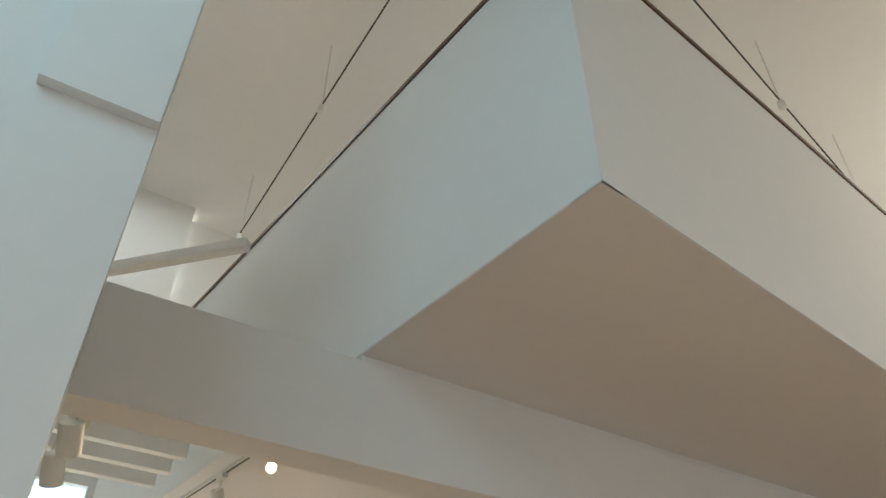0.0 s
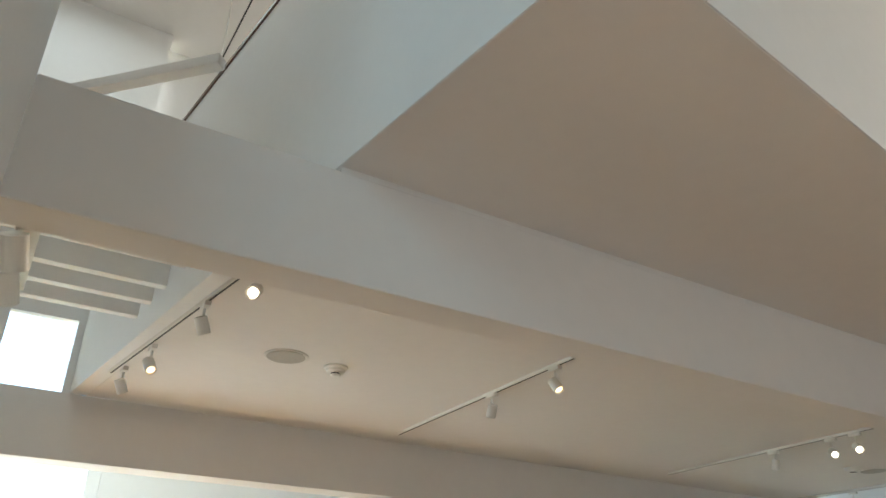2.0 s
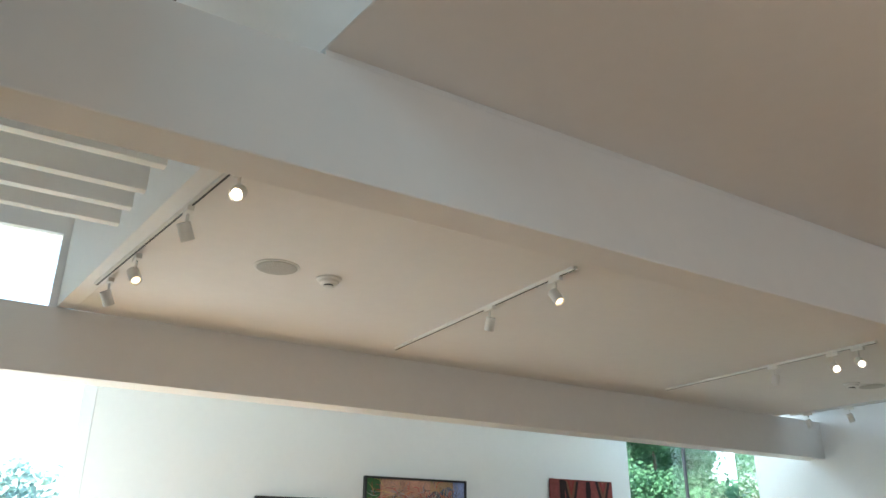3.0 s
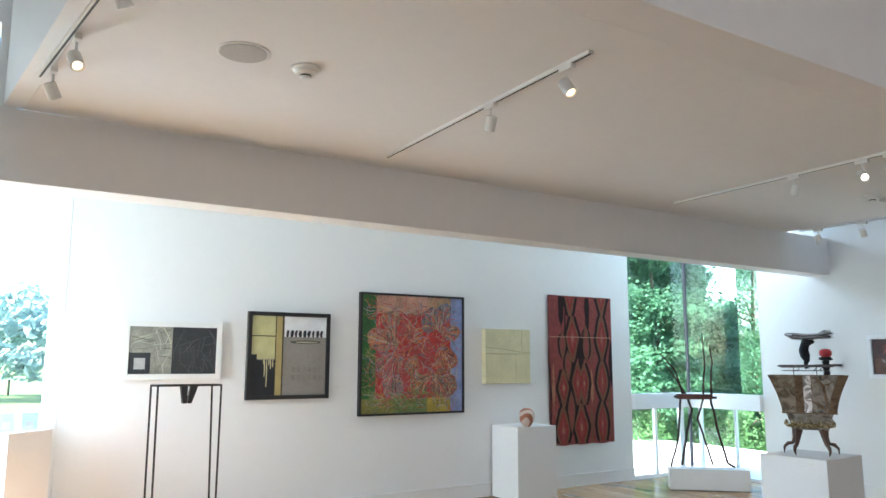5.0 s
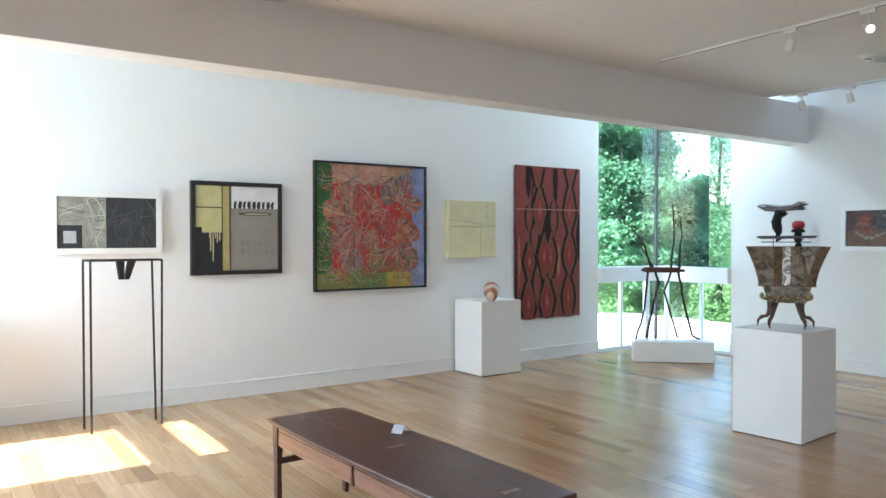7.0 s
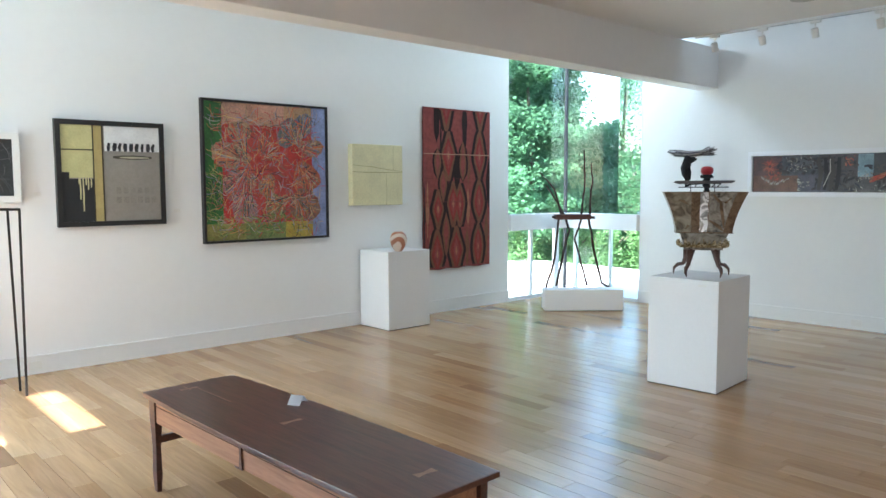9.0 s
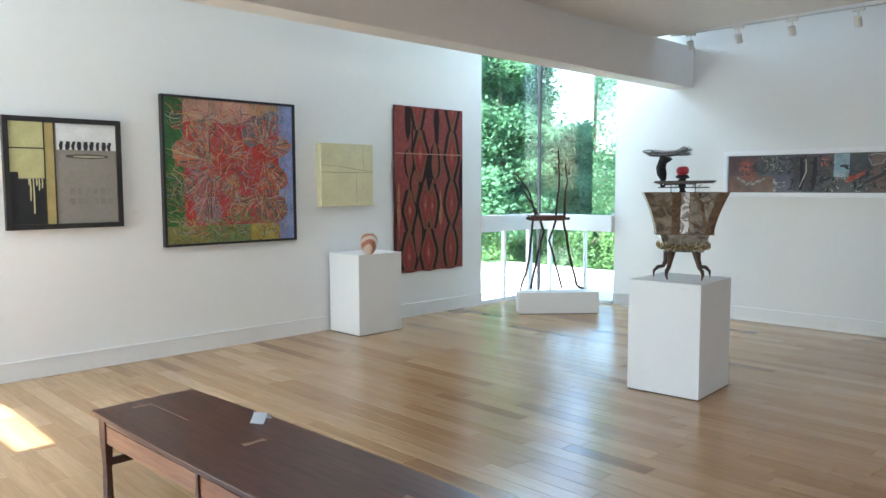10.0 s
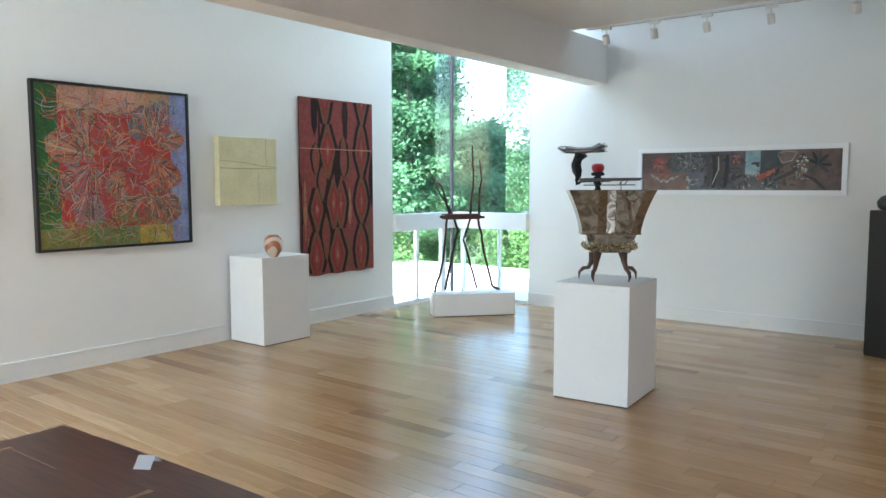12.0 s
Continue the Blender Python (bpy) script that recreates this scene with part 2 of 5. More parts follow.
structure("wall_west", [(rect(-2.85, -2.6, 0.15, 4.85), 0, TOP), (rect(-2.85, -2.6, 4.85, 6.08), BEAM, TOP), (rect(-2.85, -2.6, 6.08, NORTH + 0.25), 0, TOP)], WALL, "white painted side wall beside tall glazing")
structure("wall_south", [(rect(-5.2, 9.4, -6.25, -6.0), 0, 7.3)], WALL, "plain white wall closing the hall")
structure("wall_hall_west", [(rect(-5.2, -5.0, -6.0, 0.0), 0, 7.3)], WALL, "plain white wall of the tall hall")
structure("wall_hall_east", [(rect(9.2, 9.4, -6.0, 5.2), TOP, 7.3)], WALL, "plain white upper wall of the hall")
structure("wall_column", [([(-5.0, -0.8), (-1.77, -0.8), (-1.72, 0.15), (-2.6, 0.15), (-5.0, 0.15)], 0, 7.2)], WALL, "tall white pier in bluish light")
structure("bulkhead_hall", [([(-2.10, -0.84), (-1.775, -0.84), (-1.772, -0.802), (-2.10, -0.802)], 3.33, 7.2)], WALL, "white boxed-out bulkhead on the tall pier")

# ceilings and slab over the gallery
structure("ceiling", [([(-0.525, 0.36), (7.80, 0.36), (7.86, beam_y(7.86)), (-0.945, beam_y(-1.07))], CEIL, 3.84)], CEILING, "flat warm white gallery ceiling", "ceiling")
structure("ceiling_north_slot", [(rect(-2.6, 9.1, beam_y(4) + 0.1, NORTH + 0.25), TOP, TOP + 0.15)], CEILING, "raised white ceiling above the wall slot", "ceiling")
structure("ceiling_east_slot", [([(7.86, -6), (east(-6) + 0.25, -6), (east(4.4) + 0.25, beam_y(9) + 0.08), (7.86, beam_y(7.86) + 0.1)], TOP + 0.002, TOP + 0.15)], CEILING, "raised white ceiling above the east wall slot", "ceiling")
structure("slot_upstand", [([(7.80, 0.36), (7.98, 0.36), (7.98, beam_y(8) - 0.01), (7.86, beam_y(7.86) - 0.01)], 3.841, TOP)], WALL, "white upstand along the ceiling slot")
structure("beam_north", [([(-2.6, beam_y(-2.6)), (east(4.4), beam_y(east(4.4))), (east(4.4), beam_y(east(4.4)) + 0.28), (-2.6, beam_y(-2.6) + 0.28)], BEAM, CEIL + 0.002)], CEILING, "deep warm white ceiling beam spanning the gallery", "beam", bevel=0.006)
structure("beam_south", [([(-1.72, 0.15), (east(0.2), 0.15), (east(0.2), 0.34), (-1.72, 0.34)], BEAM, 3.405)], CEILING, "deep warm white beam under the balcony edge", "beam", bevel=0.008)
structure("beam_lip", [([(-0.62, 0.162), (8.9, 0.162), (8.9, 0.338), (-0.62, 0.338)], 3.4052, 3.4355)], CEILING, "narrow warm white lip between beam and soffit", "beam")
structure("wall_upper_north", [([(-0.9, 4.55), (9.2, 4.72), (9.2, 4.85), (-0.9, 4.68)], CEIL + 0.41, 7.3), (rect(-5, -0.9, 4.302, 4.44), 4.6, 7.3)], WALL, "white upper storey wall")

# light well with louvres beside the ceiling
structure("well_side", [([(-2.6, 4.23), (-1.62, 4.23), (-1.62, 4.3), (-2.6, 4.3)], CEIL, 4.6), ([(-1.62, 4.23), (-1.12, 4.23), (-1.12, 4.3), (-1.62, 4.3)], 4.04, 4.6), ([(-1.12, 4.23), (-0.98, 4.23), (-0.98, 4.3), (-1.12, 4.3)], CEIL + 0.004, 4.6)], WALL, "white reveal of the roof light well")

# balcony: soffit, parapets, rails
structure("ceiling_balcony", [([(-0.640, 0.358), (-0.466, -1.256), (8.9, -0.056), (8.9, 0.358)], CEIL - 0.004, CEIL - 0.0005)], CEILING, "flat soffit under the balcony", "ceiling")
structure("balcony_slab", [([(-0.52, 0.358), (-0.34, -1.12), (8.9, 0.065), (8.9, 0.358)], CEIL, 3.84)], WALL, "white balcony slab edge", "balcony")


def parapet(name, a, b, z0, z1, label):
    a, b = Vector((*a, 0)), Vector((*b, 0))
    d = (b - a).normalized()
    n = Vector((-d.y, d.x, 0)) * 0.12
    t = thing(name, label, "parapet", kind="structure")
    bm = bmesh.new()
    prism(bm, [(p.x, p.y) for p in (a, b, b + n, a + n)], z0, z1 - 0.035)
    part("panel", bm, WALL, t)
    bm = bmesh.new()
    o = n.normalized() * 0.012
    prism(bm, [(p.x, p.y) for p in (a - o, b - o, b + n + o, a + n + o)], z1 - 0.034, z1)
    part("handrail_cap", bm, RAILWOOD, t, "dark brown wooden handrail cap", bevel=0.004)


parapet("parapet_west", (-1.066, 4.2), (-0.468, -1.26), CEIL, 5.10, "white balcony parapet with a dark wooden cap")
parapet("parapet_south", (-0.466, -1.262), (8.9, -0.062), CEIL, 5.10, "white balcony parapet with a dark wooden cap")
structure("window_jamb", [(rect(-0.50, -0.362, NORTH - 0.002, NORTH + 0.08), 0.0, TOP - 0.003)], FRAME, "white painted window jamb", "window frame", bevel=0.004)
structure("ceiling_hall", [(rect(-5.2, 9.4, -6.25, 5.2), 7.3, 7.45)], CEILING, "high white hall ceiling", "ceiling")
structure("wall_hall_side", [(rect(-5.2, -5.0, 0.15, 4.7), 3.4, 7.3), (rect(-5.0, -2.6, 0.155, 4.3), 3.5, 3.7)], WALL, "plain white upper hall wall")
structure("roof_beam", [([(-1.95, 2.76), (-0.90, 1.61), (-0.84, 1.67), (-1.89, 2.82)], 4.93, 5.01)], CEILING, "grey-white diagonal roof beam", "beam", bevel=0.01)


def cable(name, a, b, label):
    t = thing(name, label, "cable light")
    bm = bmesh.new()
    tube(bm, [a, b], 0.007, 6)
    part("wire", bm, IRON, t)
    for f in (0.02, 0.55, 0.98):
        p = Vector(a).lerp(Vector(b), f)
        bm = bmesh.new()
        tube(bm, [Vector((p.x, p.y, 7.3)), p + Vector((0, 0, -0.02))], 0.006, 6)
        lathe(bm, [(0.012, -0.10), (0.035, -0.09), (0.03, -0.02), (0.008, 0.0)], 12, p)
        part("fitting", bm, SPOTWHITE, t)


cable("ceiling_cable", (-0.57, -1.0, 6.5), (-0.54, 3.55, 6.5), "thin dark suspended cable with small fittings")
cable("ceiling_cable", (0.6, -0.98, 6.5), (4.2, -0.2, 6.5), "thin dark suspended cable with small fittings")

# roof-light louvres
for y in (1.52, 1.86, 2.13, 2.40):
    bm = bmesh.new()
    box(bm, -2.6, -0.80 - (y - 0.4) * 0.073, y - 0.03, y + 0.03, 3.48, 3.62)
    whole("louvre_slat", bm, TRIM, "white painted louvre slat in the light well", "louvre", group="louvre slats", bevel=0.004)

# baseboards
structure("baseboard_north", [(rect(-0.36, 7.44, NORTH - 0.018, NORTH - 0.001), 0.0, 0.15), (rect(-0.36, 7.44, NORTH - 0.026, NORTH - 0.001), 0.151, 0.168)], TRIM, "tall white painted baseboard", "baseboard")
structure("baseboard_east", [([(east(5.5) - 0.018, 5.5), (east(5.5) - 0.001, 5.5), (east(-6) - 0.001, -6), (east(-6) - 0.018, -6)], 0, 0.15), ([(east(5.5) - 0.026, 5.5), (east(5.5) - 0.001, 5.5), (east(-6) - 0.001, -6), (east(-6) - 0.026, -6)], 0.151, 0.168)], TRIM, "tall white painted baseboard", "baseboard")


# ---- windows ----
def glazing(name, label, a, b, z0, z1, bars, rails, thick=0.05, joint=None):
    """Glazing between two plan points: rails (z0, z1, depth), lower mullions as fractions, with panes."""
    a, b = Vector((*a, 0)), Vector((*b, 0))
    d = (b - a).normalized()
    n = Vector((-d.y, d.x, 0))
    t = thing(name, label, "window", kind="structure")

    def slab(u0, u1, w, lo, hi):
        bm = bmesh.new()
        p = [a + d * u0 - n * w / 2, a + d * u1 - n * w / 2, a + d * u1 + n * w / 2, a + d * u0 + n * w / 2]
        prism(bm, [(q.x, q.y) for q in p], lo, hi)
        return bm
    length = (b - a).length
    part("bottom_rail", slab(0, length, 0.08, z0, z0 + 0.05), FRAME, t, bevel=0.004)
    edges = [z0 + 0.052]
    for lo, hi, w in rails:
        part("transom", slab(0, length, w, lo, hi), FRAME, t, "white painted transom", bevel=0.006)
        edges += [lo - 0.002, hi + 0.002]
    edges.append(z1)
    for lo, hi in zip(edges[::2], edges[1::2]):
        pane = part("pane", slab(0.004, length - 0.004, 0.012, lo, hi), GLASS, t)
        pane.visible_shadow = False
    for f, w, mat in bars:
        part("mullion", slab(length * f - w / 2, length * f + w / 2, 0.05, z0 + 0.052, rails[0][0] - 0.002), mat, t, bevel=0.003)
    return t


glazing("window_1", "tall frameless corner glazing with a white transom", (7.44, NORTH + 0.02), (8.71, NORTH + 0.02), 0, TOP - 0.002, ((0.40, 0.05, FRAME), (0.86, 0.10, FRAME)), ((1.03, 1.26, 0.16),))
glazing("window_2", "tall frameless corner glazing with a white transom", (8.77, NORTH - 0.03), (8.795, 5.5), 0, TOP - 0.002, ((0.12, 0.06, ALU), (0.62, 0.04, ALU)), ((1.03, 1.26, 0.16),))
bm = bmesh.new()
box(bm, 8.725, 8.765, NORTH - 0.01, NORTH + 0.03, 0.0, TOP - 0.004)
whole("corner_joint", bm, DARKJOINT, "dark silicone joint of the glass corner", "window joint", "structure")
COATED = glass_material("coated_glass", (0.30, 0.36, 0.34))
COATED.node_tree.nodes["Math.001"].inputs[2].default_value = 0.52
bm = bmesh.new()
prism(bm, [(8.90, 5.53), (9.20, 6.16), (9.215, 6.153), (8.915, 5.523)], 1.262, TOP - 0.002)
whole("window_5", bm, COATED, "narrow angled coated pane mirroring the trees", "window", "structure")
glazing("window_3", "bright tall window beside the gallery wall", (-2.6, NORTH + 0.02), (-0.505, NORTH + 0.02), 0, TOP - 0.002, (), ((0.02 + 0.06, 0.09, 0.06),))
# Unseen side window; opening and transom sized to shape the floor's sun patches.
glazing("window_4", "unseen sunlit side window with a high transom", (-2.7, 4.85), (-2.7, 6.08), 0, BEAM - 0.002, (), ((2.42, 2.63, 0.1),))

# ---- things ----


def pedestal(f, l, r, z, label, mat=PED, keep=False):
    """A box with its front corner at f and its neighbours at l and r."""
    f, l, r = (Vector((*p, 0)) for p in (f, l, r))
    u, v = l - f, r - f
    turn = math.atan2(v.y, v.x)
    if not keep:
        turn = (turn + math.atan2(-u.x, u.y)) / 2
    u = Vector((-math.sin(turn), math.cos(turn), 0)) * u.length
    v = Vector((math.cos(turn), math.sin(turn), 0)) * v.length
    t = thing("pedestal", label, "pedestal", Matrix.Translation(f))
    bm = bmesh.new()
    prism(bm, [(p.x, p.y) for p in (Vector(), v, u + v, u)], 0.008, z)
    part("body", bm, mat, t, bevel=0.003)
    bm = bmesh.new()
    c = (u + v) / 2
    prism(bm, [((p - c).x * 0.985 + c.x, (p - c).y * 0.985 + c.y) for p in (Vector(), v, u + v, u)], 0.0, 0.0075)
    part("foot", bm, SUB, t)
    return c + f


pedestal((4.80, 6.20), (4.796, 6.75), (5.43, 6.205), 0.918, "white painted pedestal under a small striped jar")
pedestal((5.115, 2.33), (5.045, 2.93), (5.755, 2.37), 0.914, "white painted pedestal under a metal vessel sculpture")
pedestal((7.19, 5.89), (7.30, 6.16), (7.98, 5.19), 0.285, "low white plinth under a twig chair sculpture", keep=True)
pedestal((-0.787, 6.09), (-0.887, 6.19), (-0.42, 6.44), 1.11, "tall white pedestal beside the bright window", keep=True)
pedestal((7.99, 0.88), (8.17, 1.28), (8.38, 0.70), 1.41, "tall black pedestal under a small dark pot", BLACK)
bm = bmesh.new()
lathe(bm, [(0.07, 0), (0.10, 0.03), (0.11, 0.08), (0.08, 0.12), (0.05, 0.14)], 24, (8.20, 1.12, 1.412))
whole("pot", bm, BLACK, "small dark rounded pot on a black pedestal", "pot", smooth=True)

# label on the vessel's pedestal
e = (Vector((5.045, 2.915, 0)) - Vector((5.115, 2.33, 0))).normalized()
out = Vector((e.y, -e.x, 0)) * -1
at = Vector((5.115, 2.33, 0.87)) + e * 0.10
bm = bmesh.new()
prism(bm, [(p.x, p.y) for p in (at + out * 0.002, at + e * 0.07 + out * 0.002, at + e * 0.07 + out * 0.004, at + out * 0.004)], 0.862, 0.880)
whole("label_card", bm, PLASTIC, "small pale label on a white pedestal", "label")

# striped jar
JARMAT = material("striped_ceramic", (0.5, 0.3, 0.2), 0.3)
n, l = JARMAT.node_tree.nodes, JARMAT.node_tree.links
co, wv, rp = n.new("ShaderNodeTexCoord"), n.new("ShaderNodeTexWave"), n.new("ShaderNodeValToRGB")
wv.bands_direction = "DIAGONAL"
wv.inputs["Scale"].default_value, wv.inputs["Distortion"].default_value = 4.5, 3.0
rp.color_ramp.elements[0].color, rp.color_ramp.elements[1].color = (0.36, 0.13, 0.07, 1), (0.62, 0.50, 0.42, 1)
rp.color_ramp.elements[0].position, rp.color_ramp.elements[1].position = 0.35, 0.6
l.new(co.outputs["Object"], wv.inputs[0])
l.new(wv.outputs["Fac"], rp.inputs[0])
l.new(rp.outputs[0], n["Principled BSDF"].inputs["Base Color"])
bm = bmesh.new()
lathe(bm, [(0.035, 0), (0.055, 0.02), (0.088, 0.07), (0.10, 0.12), (0.098, 0.16), (0.085, 0.20), (0.065, 0.222), (0.055, 0.228), (0.05, 0.222), (0.06, 0.19), (0.03, 0.05)], 40)
whole("jar", bm, JARMAT, "small round striped ceramic jar on a pedestal", "jar", smooth=True, at=pose(4.975, 6.23, 0.919))


# ---- bench table ----
bench = thing("bench_table", "long low walnut bench table with inlaid bow ties", "bench", pose(1.345, 2.477, 0, 0, 0, 2.2))


def boat(bm, half, wide, mid, z0, z1, steps=10):
    side = [(wide / 2 + (mid - wide) / 2 * (1 - (2 * k / steps - 1) ** 2), half * (2 * k / steps - 1)) for k in range(steps + 1)]
    prism(bm, side + [(-x, y) for x, y in reversed(side)], z0, z1)


bm = bmesh.new()
boat(bm, 1.077, 0.55, 0.60, 0.522, 0.547)
part("tabletop", bm, WALNUT, bench, "dark brown walnut top", bevel=0.005)
for sx in (-1, 1):
    bm = bmesh.new()
    box(bm, sx * 0.245 - 0.011, sx * 0.245 + 0.011, -0.95, 0.95, 0.395, 0.5215)
    part("apron", bm, CHERRY, bench, "reddish cherry side apron", bevel=0.002)
    bm = bmesh.new()
    box(bm, sx * 0.258 - 0.001, sx * 0.258 + 0.001, -0.95, 0.95, 0.488, 0.491)
    part("reveal", bm, SUB, bench)
    for y in (0.02,):
        bm = bmesh.new()
        xx = sx * 0.261
        for q in ([(0.014, 0.521), (0.006, 0.46), (0.016, 0.394), (-0.016, 0.394), (-0.006, 0.46), (-0.014, 0.521)],):
            vs = [bm.verts.new((xx - 0.004, y + a, z)) for a, z in q] + [bm.verts.new((xx + 0.004, y + a, z)) for a, z in q]
            k = len(q)
            bm.faces.new(vs[:k])
            bm.faces.new(vs[k:][::-1])
            for i in range(k):
                bm.faces.new((vs[i], vs[i + k], vs[(i + 1) % k + k], vs[(i + 1) % k]))
            bmesh.ops.recalc_face_normals(bm, faces=bm.faces)
        part("splice_key", bm, WALNUT, bench, "dark walnut butterfly key")
    for sy in (-1, 1):
        bm = bmesh.new()
        pr = [(0.036, 0.5215), (0.034, 0.40), (0.024, 0.26), (0.028, 0.10), (0.02, 0.0)]
        for (w0, z0), (w1, z1) in zip(pr, pr[1:]):
            a = [bm.verts.new((sx * 0.243 + i * w0 * 0.6, sy * (0.985) + j * w0, z0)) for i, j in ((-1, -1), (1, -1), (1, 1), (-1, 1))]
            b = [bm.verts.new((sx * 0.243 + i * w1 * 0.6, sy * (0.985) + j * w1, z1)) for i, j in ((-1, -1), (1, -1), (1, 1), (-1, 1))]
            for i in range(4):
                bm.faces.new((a[i], a[(i + 1) % 4], b[(i + 1) % 4], b[i]))
            if z0 > 0.5:
                bm.faces.new(a)
            if z1 == 0:
                bm.faces.new(b[::-1])
        bmesh.ops.remove_doubles(bm, verts=bm.verts, dist=1e-5)
        bmesh.ops.recalc_face_normals(bm, faces=bm.faces)
        part("leg", bm, WALNUT, bench, bevel=0.003)
for sy in (-1, 1):
    bm = bmesh.new()
    box(bm, -0.225, 0.225, sy * 0.985 - 0.012, sy * 0.985 + 0.012, 0.27, 0.31)
    part("stretcher", bm, WALNUT, bench, bevel=0.003)
    bm = bmesh.new()
    box(bm, -0.222, 0.222, sy * 0.985 - 0.012, sy * 0.985 + 0.012, 0.395, 0.5212)
    part("end_apron", bm, CHERRY, bench)


def bowtie(name, x, y, w, h, turn):
    bm = bmesh.new()
    pts = [(-w, -h), (0, -h * 0.45), (w, -h), (w, h), (0, h * 0.45), (-w, h)]
    c, s = math.cos(turn), math.sin(turn)
    prism(bm, [(x + a * c - b * s, y + a * s + b * c) for a, b in pts], 0.5455, 0.5478)
    part(name, bm, INLAY, bench, "pale maple butterfly inlay")


bowtie("inlay", 0.03, 0.05, 0.055, 0.018, 0.0)
bowtie("inlay", 0.05, -0.88, 0.05, 0.02, 0.0)
bowtie("inlay", -0.06, 0.96, 0.05, 0.014, 0.0)
bm = bmesh.new()
box(bm, -0.064, -0.058, 0.93, 1.02, 0.5455, 0.5477)
part("inlay", bm, INLAY, bench)
bm = bmesh.new()
box(bm, -0.02, -0.017, 0.55, 0.93, 0.5455, 0.5476)
part("inlay_line", bm, INLAY, bench)

CARDWHITE = material("bright_card", (0.85, 0.86, 0.88), 0.5, vary=0.01)
# folded card on the bench
card = thing("tent_card", "small white folded tent card on a dark bench", "card", pose(1.55, 2.77, 0.549, 0, 0, -58))
for s in (-1, 1):
    bm = bmesh.new()
    vs = [bm.verts.new(p) for p in ((-0.036, 0.001 * s, 0.042), (0.036, 0.001 * s, 0.042), (0.036, s * 0.046, 0.0), (-0.036, s * 0.046, 0.0))]
    f = bm.faces.new(vs)
    bmesh.ops.solidify(bm, geom=[f], thickness=0.002)
    part("leaf", bm, CARDWHITE, card)


# ---- steel stand with hanging blades ----
stand = thing("steel_stand", "thin dark steel stand with two hanging blades", "sculpture", pose(0, 0, 0))
feet = ((0.39, 6.26), (0.41, 6.02), (1.0, 6.25), (1.0, 6.04))
tops = ((0.385, 6.24), (0.425, 6.12), (1.03, 6.12), (0.97, 6.24))
order = (feet[0], feet[1], feet[3], feet[2])
for p, q in zip(order, tops):
    bm = bmesh.new()
    tube(bm, [(p[0], p[1], 0), (q[0], q[1], 1.5)], 0.010, 8)
    part("leg", bm, IRON, stand)
bm = bmesh.new()
tube(bm, [(*tops[0], 1.5), (*tops[3], 1.5)], 0.010, 8)
tube(bm, [(*tops[1], 1.5), (*tops[2], 1.5)], 0.010, 8)
tube(bm, [(*tops[0], 1.5), (*tops[1], 1.5)], 0.010, 8)
tube(bm, [(*tops[2], 1.5), (*tops[3], 1.5)], 0.010, 8)
part("top_frame", bm, IRON, stand)
for x0, tip in ((0.68, 0.69), (0.78, 0.735)):
    bm = bmesh.new()
    vs = [bm.verts.new((x, y, z)) for x, z in ((x0 - 0.035, 1.5), (x0 + 0.035, 1.5), (tip + 0.02, 1.325), (tip - 0.02, 1.325)) for y in (6.15, 6.21)]
    bmesh.ops.convex_hull(bm, input=vs)
    part("blade", bm, IRON, stand, bevel=0.002)


# ---- pictures on the north wall ----
def outline_frame(t, x0, x1, z0, z1, y, wide, deep, mat, label=""):
    """Four mitred bars round a picture, on the wall behind y."""
    cx, cz = (x0 + x1) / 2, (z0 + z1) / 2
    o = [(x0, z0), (x1, z0), (x1, z1), (x0, z1)]
    i = [(x0 + wide, z0 + wide), (x1 - wide, z0 + wide), (x1 - wide, z1 - wide), (x0 + wide, z1 - wide)]
    for k in range(4):
        j = (k + 1) % 4
        bm = bmesh.new()
        vs = [bm.verts.new((p[0], yy, p[1])) for yy in (y, y + deep) for p in (o[k], o[j], i[j], i[k])]
        bmesh.ops.convex_hull(bm, input=vs)
        part("frame_bar", bm, mat, t, label, bevel=0.002)


def sheet(bm, x0, x1, z0, z1, y, d=0.003):
    box(bm, x0, x1, y, y + d, z0, z1)


def stroke(bm, pts, w, y):
    """A flat brush stroke in an upright plane."""
    left, right = [], []
    for i, (x, z) in enumerate(pts):
        ax, az = pts[max(i - 1, 0)]
        bx, bz = pts[min(i + 1, len(pts) - 1)]
        d = Vector((bx - ax, bz - az)).normalized()
        ww = w * (0.35 + 0.65 * math.sin(math.pi * (i + 0.6) / (len(pts) + 0.2)))
        left.append(bm.verts.new((x - d.y * ww, y, z + d.x * ww)))
        right.append(bm.verts.new((x + d.y * ww, y, z - d.x * ww)))
    for i in range(len(pts) - 1):
        bm.faces.new((left[i], left[i + 1], right[i + 1], right[i]))


def colour_of(name, c, rough=0.6, vary=0.25, scale=10):
    return material(name, c, rough, vary=vary, scale=scale, bump=0.2, bump_scale=80)


FACE = NORTH - 0.06

# white framed diptych
pic = thing("framed_print", "white framed grey and black diptych print", "picture")
outline_frame(pic, 0.19, 1.19, 1.545, 2.145, FACE, 0.055, 0.059, PLASTIC, "white frame")
for nm, c, q in (("grey_panel", (0.28, 0.28, 0.235), (0.246, 0.672, 1.602, 2.09)), ("black_panel", (0.03, 0.033, 0.035), (0.674, 1.134, 1.602, 2.09))):
    bm = bmesh.new()
    sheet(bm, *q, FACE + 0.012, 0.02)
    part(nm, bm, colour_of("print_" + nm, c, 0.5, 0.35, 7), pic)
bm = bmesh.new()
sheet(bm, 0.25, 0.46, 1.604, 1.82, FACE + 0.009)
part("dark_square", bm, colour_of("print_dark", (0.03, 0.033, 0.036)), pic)
bm = bmesh.new()
